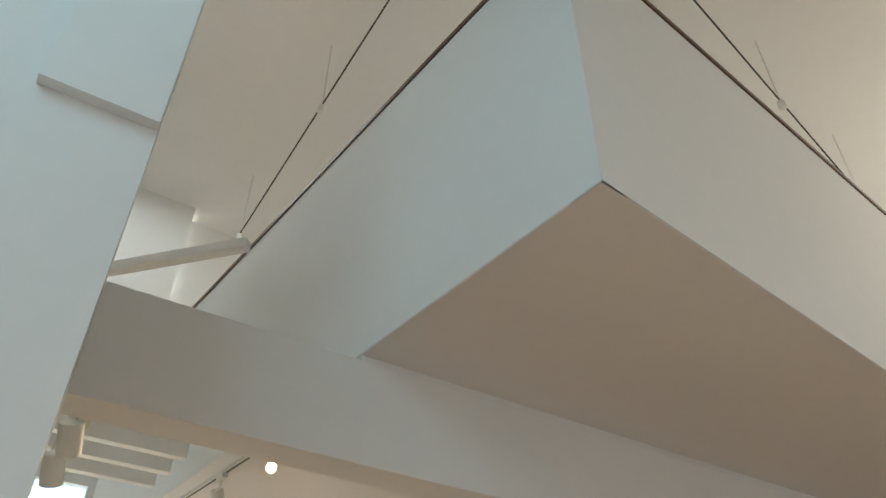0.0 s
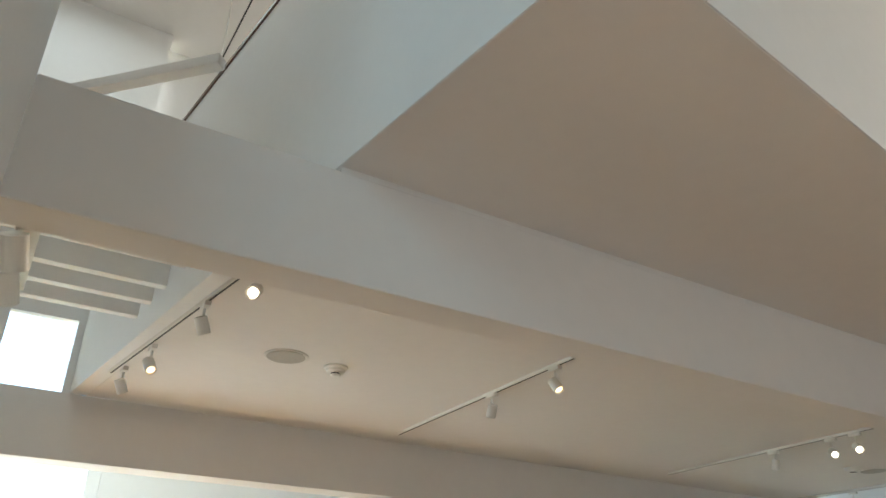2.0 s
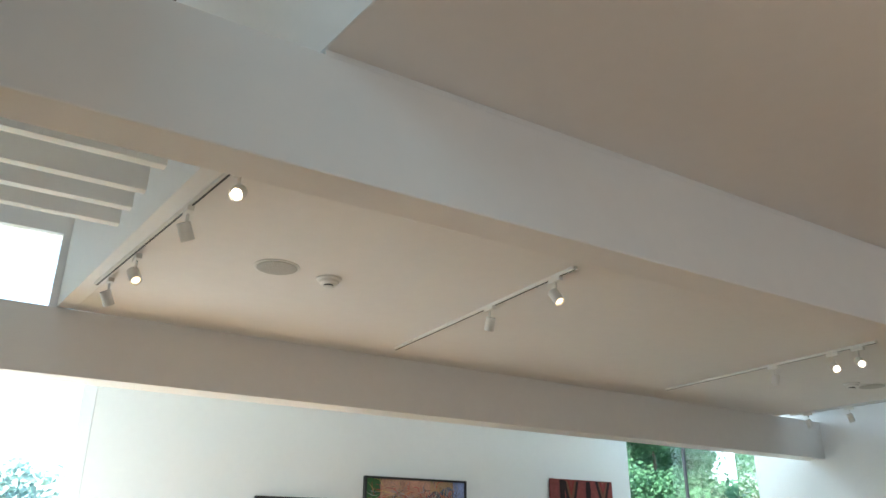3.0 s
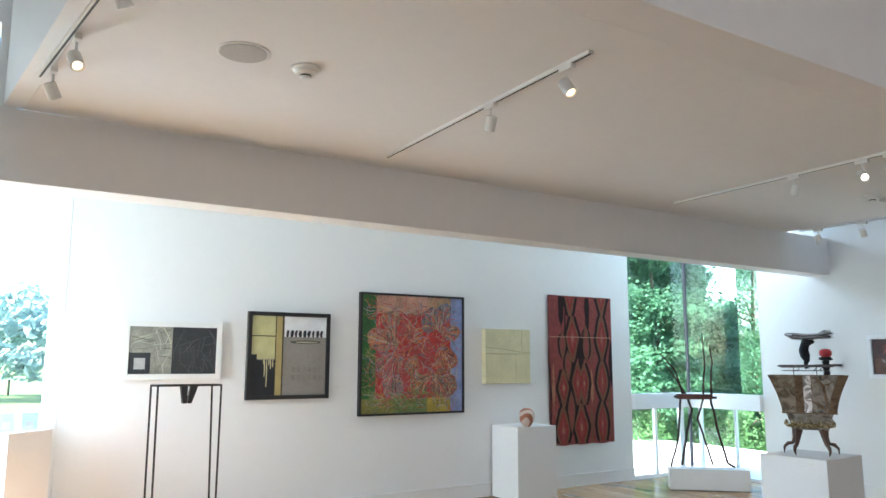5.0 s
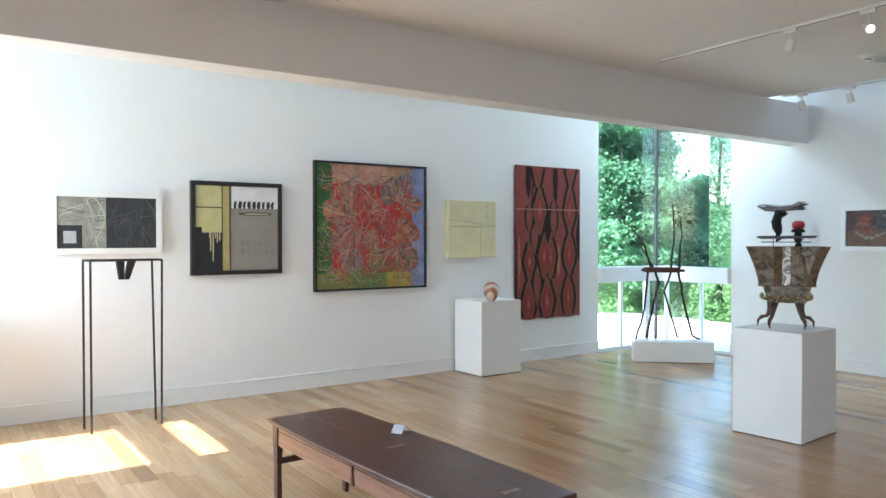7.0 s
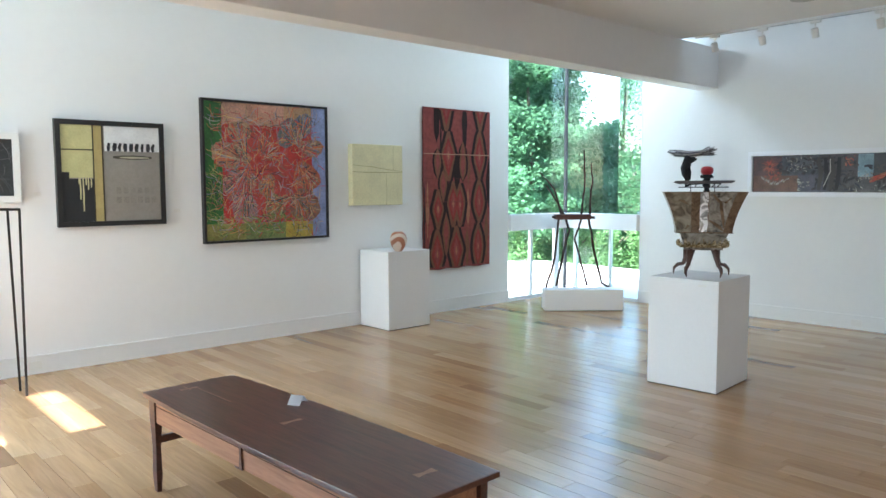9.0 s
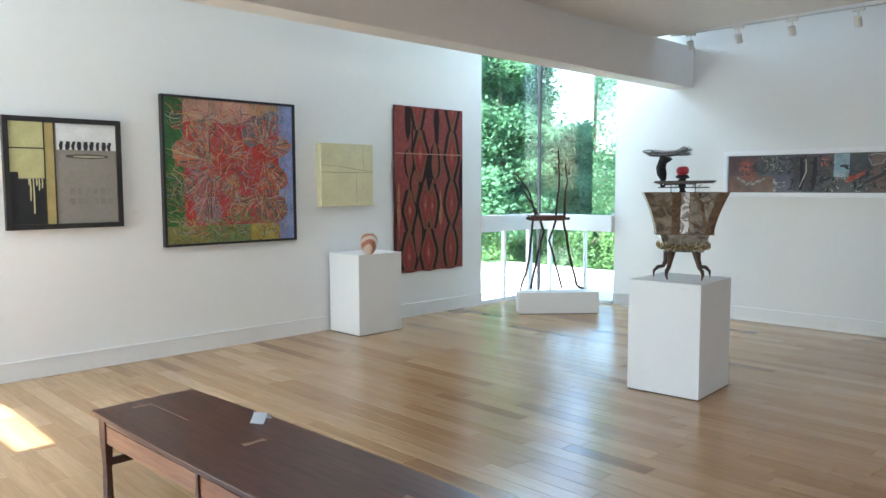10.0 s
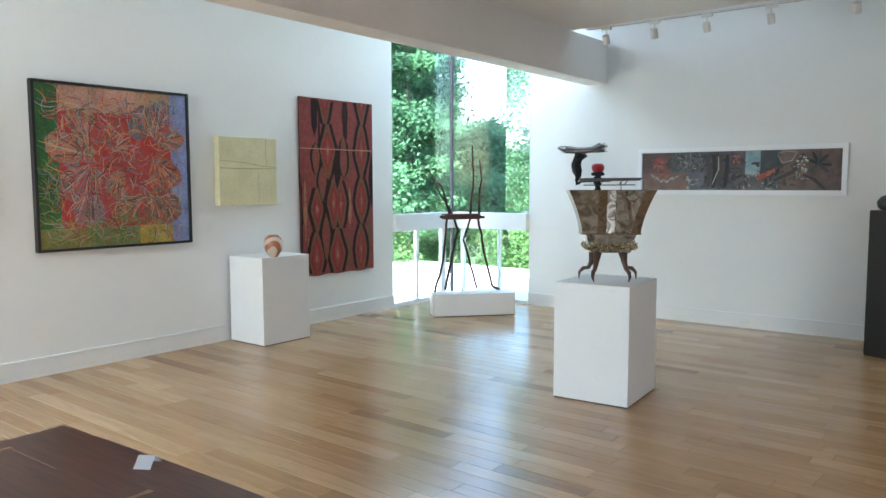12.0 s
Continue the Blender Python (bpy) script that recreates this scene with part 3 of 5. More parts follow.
sheet(bm, 0.30, 0.41, 1.65, 1.765, FACE + 0.007)
part("pale_square", bm, colour_of("print_pale", (0.42, 0.43, 0.42)), pic)
rnd = random.Random(3)
for nm, x0, x1, c, k in (("pale_lines", 0.26, 0.66, ((0.45, 0.45, 0.38), (0.16, 0.16, 0.13), (0.5, 0.48, 0.36)), 40), ("scratches", 0.69, 1.12, ((0.10, 0.11, 0.11), (0.16, 0.16, 0.16)), 30)):
    bm = bmesh.new()
    for _ in range(k):
        x, z, a = rnd.uniform(x0, x1), rnd.uniform(1.64, 2.06), rnd.choice((0.1, 1.5, 1.2, 2.0)) + rnd.uniform(-0.3, 0.3)
        ln = rnd.uniform(0.05, 0.2)
        pts = [(min(max(x + math.cos(a) * ln * s + rnd.uniform(-0.01, 0.01), x0), x1), min(max(z + math.sin(a) * ln * s, 1.61), 2.085)) for s in (-1, -0.4, 0.2, 0.8)]
        if nm == "pale_lines" and min(p[0] for p in pts) < 0.47 and min(p[1] for p in pts) < 1.83:
            continue
        stroke(bm, pts, rnd.uniform(0.002, 0.006) if nm == "pale_lines" else 0.0015, FACE + 0.0095 + rnd.uniform(0, 0.002))
    tagged(part(nm, bm, island_material("print_" + nm, c), pic), kind="stuff")

# black framed painting with a pale appliance-like panel
pic = thing("framed_painting", "black framed painting in yellow, black and grey", "picture")
X0, X1, Z0, Z1 = 1.477, 2.459, 1.312, 2.29
outline_frame(pic, X0, X1, Z0, Z1, FACE, 0.045, 0.059, BLACK, "black frame")
bm = bmesh.new()
sheet(bm, X0 + 0.04, X1 - 0.04, Z0 + 0.04, Z1 - 0.04, FACE + 0.02, 0.02)
part("panel", bm, colour_of("grey_paint", (0.27, 0.245, 0.215), 0.5, 0.12, 4), pic)
for nm, c, qs, yy in (
        ("yellow_field", (0.52, 0.49, 0.24), ((0.046, 0.325, 0.45, 0.70), (0.046, 0.325, 0.712, 0.935)), 0.016),
        ("ochre_strip", (0.42, 0.33, 0.13), ((0.33, 0.40, 0.045, 0.935),), 0.015),
        ("dark_bars", (0.05, 0.04, 0.02), ((0.318, 0.329, 0.045, 0.935), (0.40, 0.413, 0.045, 0.935), (0.046, 0.325, 0.70, 0.712)), 0.014),
        ("black_field", (0.015, 0.016, 0.018), ((0.046, 0.318, 0.045, 0.44), (0.046, 0.11, 0.44, 0.50)), 0.013),
        ("white_field", (0.72, 0.72, 0.72), ((0.425, 0.937, 0.70, 0.935),), 0.016)):
    paint = colour_of("paint_" + nm, c, 0.5, 0.15, 9)
    for a, b, c0, c1 in qs:
        bm = bmesh.new()
        sheet(bm, X0 + a, X0 + b, Z0 + c0, Z0 + c1, FACE + yy)
        part(nm[:-1] if nm.endswith("bars") else nm, bm, paint, pic)
bm = bmesh.new()
for k in range(9):
    x = X0 + 0.46 + k * 0.052
    pts = [(x, Z0 + 0.70), (x + rnd.uniform(-0.008, 0.008), Z0 + 0.735), (x + rnd.uniform(-0.004, 0.01), Z0 + 0.775)]
    stroke(bm, pts, 0.017 + rnd.uniform(-0.003, 0.004), FACE + 0.0125)
tagged(part("dark_marks", bm, colour_of("paint_marks", (0.03, 0.03, 0.035)), pic), kind="stuff")
bm = bmesh.new()
stroke(bm, [(X0 + 0.50 + k * 0.045, Z0 + 0.645 - 0.003 * (k % 2)) for k in range(9)], 0.020, FACE + 0.0125)
part("handle_mark", bm, colour_of("paint_handle", (0.08, 0.075, 0.05)), pic)
bm = bmesh.new()
stroke(bm, [(X0 + 0.56 + k * 0.045, Z0 + 0.642) for k in range(7)], 0.009, FACE + 0.011)
part("handle_glint", bm, colour_of("paint_glint", (0.42, 0.38, 0.28)), pic)
bm = bmesh.new()
for x, ln in ((0.20, 0.19), (0.225, 0.30), (0.25, 0.06), (0.27, 0.10), (0.295, 0.08), (0.19, 0.05)):
    stroke(bm, [(X0 + x, Z0 + 0.445), (X0 + x + 0.002, Z0 + 0.44 - ln / 2), (X0 + x, Z0 + 0.44 - ln)], 0.007, FACE + 0.0115)
tagged(part("drips", bm, colour_of("paint_drips", (0.50, 0.46, 0.26)), pic), kind="stuff")
bm = bmesh.new()
for row, n_ in ((0.33, 5), (0.24, 6)):
    for k in range(n_):
        sheet(bm, X0 + 0.52 + k * 0.066, X0 + 0.565 + k * 0.066, Z0 + row - 0.028, Z0 + row + 0.03, FACE + 0.0175, 0.001)
tagged(part("faint_lettering", bm, colour_of("paint_faint", (0.24, 0.22, 0.19)), pic), kind="stuff")

# big tangled painting
pic = thing("large_painting", "large colourful painting of tangled red and green strands", "picture")
X0, X1, Z0, Z1 = 2.85, 4.353, 1.088, 2.578
outline_frame(pic, X0, X1, Z0, Z1, FACE - 0.005, 0.025, 0.064, BLACK, "thin black frame")
bm = bmesh.new()
sheet(bm, X0 + 0.02, X1 - 0.02, Z0 + 0.02, Z1 - 0.02, FACE + 0.02, 0.02)
part("canvas", bm, colour_of("canvas_red", (0.40, 0.055, 0.045), 0.6, 0.4, 5), pic)
for nm, c, qs in (
        ("green_field", (0.03, 0.13, 0.03), ((0.025, 0.22, 0.20, 1.465),)),
        ("olive_field", (0.24, 0.22, 0.06), ((0.025, 0.47, 0.025, 0.20),)),
        ("moss_field", (0.17, 0.20, 0.07), ((0.47, 0.95, 0.025, 0.20),)),
        ("ochre_field", (0.42, 0.30, 0.05), ((0.95, 1.30, 0.025, 0.20),)),
        ("blue_field", (0.22, 0.27, 0.48), ((1.30, 1.478, 0.025, 1.465),)),
        ("salmon_field", (0.45, 0.24, 0.17), ((0.22, 0.95, 1.24, 1.465),)),
        ("tan_field", (0.36, 0.22, 0.12), ((0.95, 1.30, 1.24, 1.465),)),
        ("scarlet_field", (0.44, 0.035, 0.03), ((0.22, 0.52, 0.22, 1.23), (0.62, 0.95, 0.85, 1.23), (1.0, 1.30, 0.75, 1.1)))):
    paint = colour_of("paint_" + nm, c, 0.6, 0.5, 6)
    for a, b, c0, c1 in qs:
        bm = bmesh.new()
        sheet(bm, X0 + a, X0 + b, Z0 + c0, Z0 + c1, FACE + 0.0165)
        part(nm, bm, paint, pic)
rnd = random.Random(11)


PETALS = ((0.42, 1.155, 0.15, 0.14, 0, (0.50, 0.84), "tan_petal", (0.44, 0.27, 0.16)), (0.31, 0.91, 0.25, 0.15, -12, (0.54, 0.84), "peach_petal", (0.50, 0.25, 0.16)),
          (0.40, 0.61, 0.22, 0.18, 25, (0.54, 0.84), "rose_petal", (0.46, 0.17, 0.15)), (0.46, 0.37, 0.16, 0.20, 10, (0.54, 0.84), "lilac_petal", (0.42, 0.22, 0.24)),
          (1.02, 1.18, 0.20, 0.15, 50, (1.13, 1.02), "slate_petal", (0.17, 0.16, 0.18)), (1.20, 1.27, 0.12, 0.15, -10, (1.13, 1.02), "blue_petal", (0.20, 0.22, 0.30)),
          (1.30, 1.02, 0.17, 0.11, 0, (1.13, 1.02), "coral_petal", (0.46, 0.20, 0.14)), (1.23, 0.70, 0.20, 0.16, -30, (1.10, 0.86), "ember_petal", (0.48, 0.13, 0.07)),
          (1.20, 0.38, 0.22, 0.20, -25, (1.06, 0.50), "brown_petal", (0.30, 0.15, 0.10)), (0.82, 0.37, 0.13, 0.17, 20, (1.06, 0.50), "olive_petal", (0.28, 0.20, 0.10)),
          (0.73, 0.60, 0.11, 0.14, -20, (0.78, 0.75), "sand_petal", (0.44, 0.24, 0.12)), (0.75, 1.02, 0.16, 0.18, 10, (0.66, 0.86), "scarlet_petal", (0.52, 0.08, 0.05)))
INKS = ((0.58, 0.30, 0.12), (0.24, 0.22, 0.32), (0.54, 0.04, 0.03), (0.05, 0.035, 0.04), (0.50, 0.38, 0.24), (0.10, 0.13, 0.11), (0.54, 0.13, 0.05), (0.20, 0.10, 0.10), (0.07, 0.06, 0.08))
for k, (cx, cz, rx, rz, turn, (hx, hz_), nm, c) in enumerate(PETALS):
    ct, st = math.cos(radians(turn)), math.sin(radians(turn))

    def rim(a, q=1.0):
        wob = 0.9 + 0.06 * math.sin(3 * a + k) + 0.03 * math.sin(9 * a)
        u, v = rx * q * wob * math.cos(a), rz * q * wob * math.sin(a)
        return (min(max(X0 + cx + u * ct - v * st, X0 + 0.03), X1 - 0.03), min(max(Z0 + cz + u * st + v * ct, Z0 + 0.03), Z1 - 0.03))
    bm = bmesh.new()
    ring = [bm.verts.new((p[0], FACE + 0.0158 - 0.0001 * k, p[1])) for p in (rim(i * math.pi / 16) for i in range(32))]
    f_ = bm.faces.new(ring)
    if f_.normal.y > 0:
        bmesh.ops.reverse_faces(bm, faces=[f_])
    part(nm, bm, colour_of("paint_" + nm, tuple(0.72 * q for q in c), 0.6, 0.6, 14), pic)
    bm = bmesh.new()
    for j in range(64):
        a = rnd.uniform(0, 6.28)
        e, q = rim(a, rnd.uniform(0.75, 1.04)), rnd.uniform(0.0, 0.6)
        o = (X0 + hx, Z0 + hz_)
        mid = rim(a + rnd.uniform(-0.3, 0.3), 0.45)
        pts = []
        for i in range(7):
            u = q + (1 - q) * i / 6
            pts.append(((1 - u) ** 2 * o[0] + 2 * u * (1 - u) * mid[0] + u * u * e[0], (1 - u) ** 2 * o[1] + 2 * u * (1 - u) * mid[1] + u * u * e[1]))
        stroke(bm, pts, rnd.uniform(0.0022, 0.006), FACE + 0.0138 + rnd.uniform(0, 0.0006))
    tagged(part("petal_brushwork", bm, island_material("petal_ink_" + nm, INKS + (c, c)), pic), kind="stuff")
bm = bmesh.new()
for _ in range(900):
    x, z, a = X0 + rnd.uniform(0.10, 1.38), Z0 + rnd.uniform(0.1, 1.38), rnd.uniform(0, 6.28)
    pts, bend, ln = [], rnd.uniform(-0.35, 0.35), rnd.uniform(0.012, 0.042)
    for s in range(6):
        pts.append((min(max(x, X0 + 0.03), X1 - 0.03), min(max(z, Z0 + 0.03), Z1 - 0.03)))
        x, z, a = x + math.cos(a) * ln, z + math.sin(a) * ln, a + bend
    stroke(bm, pts, rnd.uniform(0.0014, 0.0042), FACE + 0.0125 + rnd.uniform(0, 0.0015))
tagged(part("strand_tangle", bm, island_material("strand_paint", ((0.60, 0.20, 0.07), (0.56, 0.03, 0.03), (0.58, 0.40, 0.16), (0.48, 0.04, 0.04), (0.60, 0.28, 0.10), (0.09, 0.11, 0.08), (0.26, 0.25, 0.32), (0.04, 0.03, 0.04), (0.16, 0.18, 0.12), (0.42, 0.38, 0.36), (0.30, 0.06, 0.06), (0.46, 0.34, 0.24), (0.36, 0.31, 0.37), (0.20, 0.17, 0.19))), pic), kind="stuff")
bm = bmesh.new()
for _ in range(170):
    if rnd.random() < 0.34:
        x, z = X0 + rnd.uniform(0.04, 0.2), Z0 + rnd.uniform(0.2, 0.75)
    else:
        x, z = X0 + rnd.uniform(0.05, 1.2), Z0 + rnd.uniform(0.04, 0.26)
    a = rnd.uniform(0.2, 2.8)
    stroke(bm, [(min(max(x + math.cos(a + 0.2 * s) * 0.028 * s, X0 + 0.03), X1 - 0.03), max(z + math.sin(a + 0.2 * s) * 0.024 * s, Z0 + 0.03)) for s in range(5)], rnd.uniform(0.0018, 0.0048), FACE + 0.0125 + rnd.uniform(0, 0.0015))
tagged(part("grass_tangle", bm, island_material("grass_paint", ((0.14, 0.24, 0.05), (0.26, 0.3, 0.1), (0.05, 0.15, 0.03), (0.30, 0.28, 0.10))), pic), kind="stuff")

# cream relief box
CREAM = colour_of("cream_wax", (0.66, 0.61, 0.38), 0.45, 0.16, 5)
CREAM2 = colour_of("cream_seam", (0.38, 0.34, 0.17), 0.6, 0.2, 12)
pic = thing("wax_panel", "cream wax relief panel scored by thin seams", "picture")
X0, X1, Z0, Z1 = 4.672, 5.425, 1.448, 2.176
bm = bmesh.new()
box(bm, X0, X1, NORTH - 0.09, NORTH - 0.001, Z0, Z1)
part("block", bm, CREAM, pic, bevel=0.006)
bm = bmesh.new()
y = NORTH - 0.0925
for pts, w in (([(0, 0.40), (0.2, 0.395), (0.45, 0.395), (0.753, 0.40)], 0.005), ([(0, 0.48), (0.3, 0.46), (0.55, 0.425), (0.753, 0.41)], 0.004), ([(0.61, 0.42), (0.605, 0.58), (0.61, 0.728)], 0.0035), ([(0.50, 0.0), (0.505, 0.2), (0.50, 0.39)], 0.003)):
    stroke(bm, [(X0 + a, Z0 + b) for a, b in pts], w, y)
tagged(part("seams", bm, CREAM2, pic), kind="stuff")

# woven textile
tex = thing("wall_textile", "red and black woven textile with wavy diamonds", "textile")
X0, X1, Z0, Z1 = 5.805, 7.025, 0.577, 2.69
RED = colour_of("red_wool", (0.255, 0.062, 0.055), 0.9, 0.3, 14)
bm = bmesh.new()
cols, rows = 24, 40
grid = [[bm.verts.new((X0 + (X1 - X0) * i / cols, NORTH - 0.025 - 0.006 * math.sin(i * 1.3) - 0.004 * math.sin(j * 0.5), Z0 + (Z1 - Z0) * j / rows + 0.006 * math.sin(i * 0.9) * (1 - j / rows))) for j in range(rows + 1)] for i in range(cols + 1)]
faces = [bm.faces.new((grid[i][j], grid[i + 1][j], grid[i + 1][j + 1], grid[i][j + 1])) for i in range(cols) for j in range(rows)]
bmesh.ops.solidify(bm, geom=faces, thickness=0.010)
part("cloth", bm, RED, tex, smooth=True)


DARKW, TANW, COREW, RUSTW, ROSEW = (colour_of("wool_" + k, c, 0.95, 0.35, 30) for k, c in (("black", (0.022, 0.009, 0.008)), ("tan", (0.17, 0.066, 0.036)), ("core", (0.34, 0.14, 0.075)), ("rust", (0.24, 0.032, 0.026)), ("rose", (0.24, 0.052, 0.045))))


def wool_lens(name, mat, depth, u, v0, v1, half, grow=0.0, waist=0.016):
    """A long woven lens centred at u across the cloth, from v0 to v1 down it, cut off at the cloth's edges."""
    bm = bmesh.new()
    n_ = 28
    l_, r_ = [], []
    for q in range(n_ + 1):
        s_ = q / n_
        v = v0 + (v1 - v0) * s_
        if not 0.004 <= v <= 0.996:
            continue
        w_ = half * (1 - abs(2 * s_ - 1) ** 1.35) + (waist * (half > 0.02) + grow) * (1.0 if half > 0.05 else min(1.0, 5 * min(s_, 1 - s_))) + 0.004 * math.sin(40 * v + 9 * u)
        a, b = max(u - w_, 0.006), min(u + w_, 0.994)
        l_.append(bm.verts.new((X0 + (X1 - X0) * a, NORTH - depth, Z1 - (Z1 - Z0) * v)))
        r_.append(bm.verts.new((X0 + (X1 - X0) * max(b, a + 0.002), NORTH - depth, Z1 - (Z1 - Z0) * v)))
    for q in range(len(l_) - 1):
        bm.faces.new((l_[q + 1], r_[q + 1], r_[q], l_[q]))
    part(name, bm, mat, tex)


# lens columns: centre, top, bottom, half width
LENSES = ((0.84, -0.14, 0.13, 0.06), (0.83, 0.13, 0.44, 0.072), (0.825, 0.44, 0.72, 0.078), (0.81, 0.72, 1.03, 0.072),
          (0.33, -0.16, 0.14, 0.07), (0.36, 0.14, 0.45, 0.08), (0.43, 0.45, 0.74, 0.07), (0.53, 0.46, 0.74, 0.062), (0.475, 0.73, 1.05, 0.088),
          (0.21, 0.50, 0.75, 0.06), (0.195, 0.75, 1.05, 0.082), (0.575, 0.20, 0.46, 0.034), (0.205, 0.24, 0.44, 0.03), (0.285, 0.37, 0.58, 0.034), (0.325, 0.64, 0.92, 0.036))
BLACKS = ((0.19, -0.08, 0.22, 0.028), (0.49, 0.26, 0.55, 0.030), (0.60, -0.06, 0.26, 0.024), (0.25, 0.10, 0.42, 0.018), (0.98, 0.30, 0.62, 0.03), (0.01, 0.42, 0.95, 0.02))
TANS = ((0.66, 0.24, 0.48, 0.03), (0.655, 0.50, 0.74, 0.03), (0.64, 0.74, 1.0, 0.034), (0.06, 0.45, 0.80, 0.022), (0.94, 0.56, 0.98, 0.028), (0.10, 0.78, 1.02, 0.03))
bm = bmesh.new()
sheet(bm, X0 + 0.004, X1 - 0.004, Z0 + 0.008, Z1 - 0.006, NORTH - 0.0393, 0.002)
part("rose_ground", bm, colour_of("wool_ground", (0.225, 0.050, 0.043), 0.95, 0.35, 20), tex)
for k, q in enumerate(TANS):
    wool_lens("tan_haze", COREW if k % 2 else TANW, 0.0396 + 0.00003 * k, *q, waist=0.0)
for k, q in enumerate(LENSES):
    wool_lens("black_border", DARKW, 0.0402 + 0.00003 * k, *q, grow=0.042 if q[3] > 0.05 else 0.028)
for k, q in enumerate(BLACKS):
    wool_lens("black_lens", DARKW, 0.0408 + 0.00003 * k, *q)
for k, (u, v0, v1, half) in enumerate(LENSES):
    wool_lens("tan_edge", TANW, 0.0411 + 0.00003 * k, u, v0, v1, half, 0.002)
    wool_lens("red_lens", RUSTW if half > 0.04 else ROSEW, 0.0417 + 0.00003 * k, u, v0 + 0.03, v1 - 0.03, half, waist=-0.003)
    if half > 0.05:
        c_, d_ = (v0 + v1) / 2, (v1 - v0) / 2
        wool_lens("rose_core", ROSEW, 0.0423 + 0.00003 * k, u, c_ - d_ * 0.55, c_ + d_ * 0.55, half * 0.45, waist=0.0)
        wool_lens("pale_core", COREW, 0.0429, u, c_ - d_ * 0.18, c_ + d_ * 0.18, 0.012, waist=0.0)
BARW, PALEBAR = colour_of("wool_bar", (0.13, 0.035, 0.025), 0.9), colour_of("wool_pale_bar", (0.36, 0.20, 0.13), 0.9)
for v, mat_, w in ((0.285, PALEBAR, 0.012), (0.58, BARW, 0.006), (0.435, BARW, 0.004), (0.72, BARW, 0.005)):
    bm = bmesh.new()
    z = Z1 - (Z1 - Z0) * v
    sheet(bm, X0 + 0.006, X1 - 0.006, z, z + w, NORTH - 0.0445, 0.001)
    part("woven_bar", bm, mat_, tex)

# ---- long panorama on the east wall ----
pano = thing("framed_panorama", "long white framed dark collage panorama", "picture", Matrix.Translation((east(2.77), 2.77, 0)) @ pose(0, 0, 0, 0, 0, 90 + 1.64 - 180))
HL, ZB, ZT = 1.16, 1.535, 2.095
for nm, q in (("frame_bar", (-HL, HL, ZB, ZB + 0.055)), ("frame_bar", (-HL, HL, ZT - 0.055, ZT)), ("frame_bar", (-HL, -HL + 0.055, ZB + 0.056, ZT - 0.056)), ("frame_bar", (HL - 0.055, HL, ZB + 0.056, ZT - 0.056))):
    bm = bmesh.new()
    box(bm, q[0], q[1], -0.05, -0.002, q[2], q[3])
    part(nm, bm, CARDWHITE, pano, "white frame", bevel=0.003)
bm = bmesh.new()
sheet(bm, -HL + 0.055, HL - 0.055, ZB + 0.056, ZT - 0.056, -0.02, 0.012)
part("print", bm, colour_of("collage_dark", (0.055, 0.05, 0.055), 0.35, 0.6, 4), pano)
L0, PW, PH, ZP = -HL + 0.06, 2 * HL - 0.12, ZT - ZB - 0.116, ZT - 0.058


def pano_at(u, v):
    """A point of the print: u across it, v down it."""
    return L0 + PW * min(max(u, 0.004), 0.996), ZP - PH * min(max(v, 0.01), 0.99)


for k, (nm, c, a, b, c0, c1) in enumerate((
        ("brown_field", (0.13, 0.058, 0.036), 0.0, 0.25, 0.55, 1.0), ("maroon_field", (0.075, 0.03, 0.03), 0.0, 0.16, 0.0, 0.55),
        ("slate_field", (0.06, 0.062, 0.07), 0.16, 0.36, 0.0, 0.55), ("steel_field", (0.06, 0.055, 0.075), 0.25, 0.40, 0.5, 1.0),
        ("plum_field", (0.06, 0.045, 0.05), 0.42, 0.56, 0.0, 0.6), ("sky_patch", (0.17, 0.27, 0.32), 0.552, 0.626, 0.0, 0.62),
        ("night_field", (0.016, 0.02, 0.026), 0.626, 0.72, 0.0, 0.6), ("umber_field", (0.10, 0.056, 0.042), 0.72, 1.0, 0.0, 1.0),
        ("grey_field", (0.075, 0.07, 0.07), 0.5, 0.72, 0.6, 1.0))):
    bm = bmesh.new()
    (xa, za), (xb, zb) = pano_at(a, c1), pano_at(b, c0)
    sheet(bm, xa, xb, za, zb, -0.0235 - 0.0002 * k, 0.001)
    part(nm, bm, colour_of("collage_" + nm, c, 0.4, 0.75, 9), pano)
rnd = random.Random(5)


def pano_strokes(name, cols, strokes, layer):
    bm = bmesh.new()
    for k, (pts, w) in enumerate(strokes):
        stroke(bm, [pano_at(*p) for p in pts], w, -0.0262 - 0.0006 * layer - 0.0000008 * k)
    tagged(part(name, bm, island_material("collage_" + name, cols), pano), kind="stuff")


def flick(u, v, length, turn, w):
    """One short bent dab."""
    du, dv, q = math.cos(turn) * length / PW, math.sin(turn) * length / PH, rnd.uniform(-0.5, 0.5)
    return [(u - du, v - dv), (u + q * dv * 0.1, v - q * du), (u + du, v + dv)], w


def dabs(count, u0, u1, v0, v1, length, w):
    return [flick(rnd.uniform(u0, u1), rnd.uniform(v0, v1), rnd.uniform(0.4, 1.0) * length, rnd.uniform(0, 6.28), w * rnd.uniform(0.5, 1.2)) for _ in range(count)]


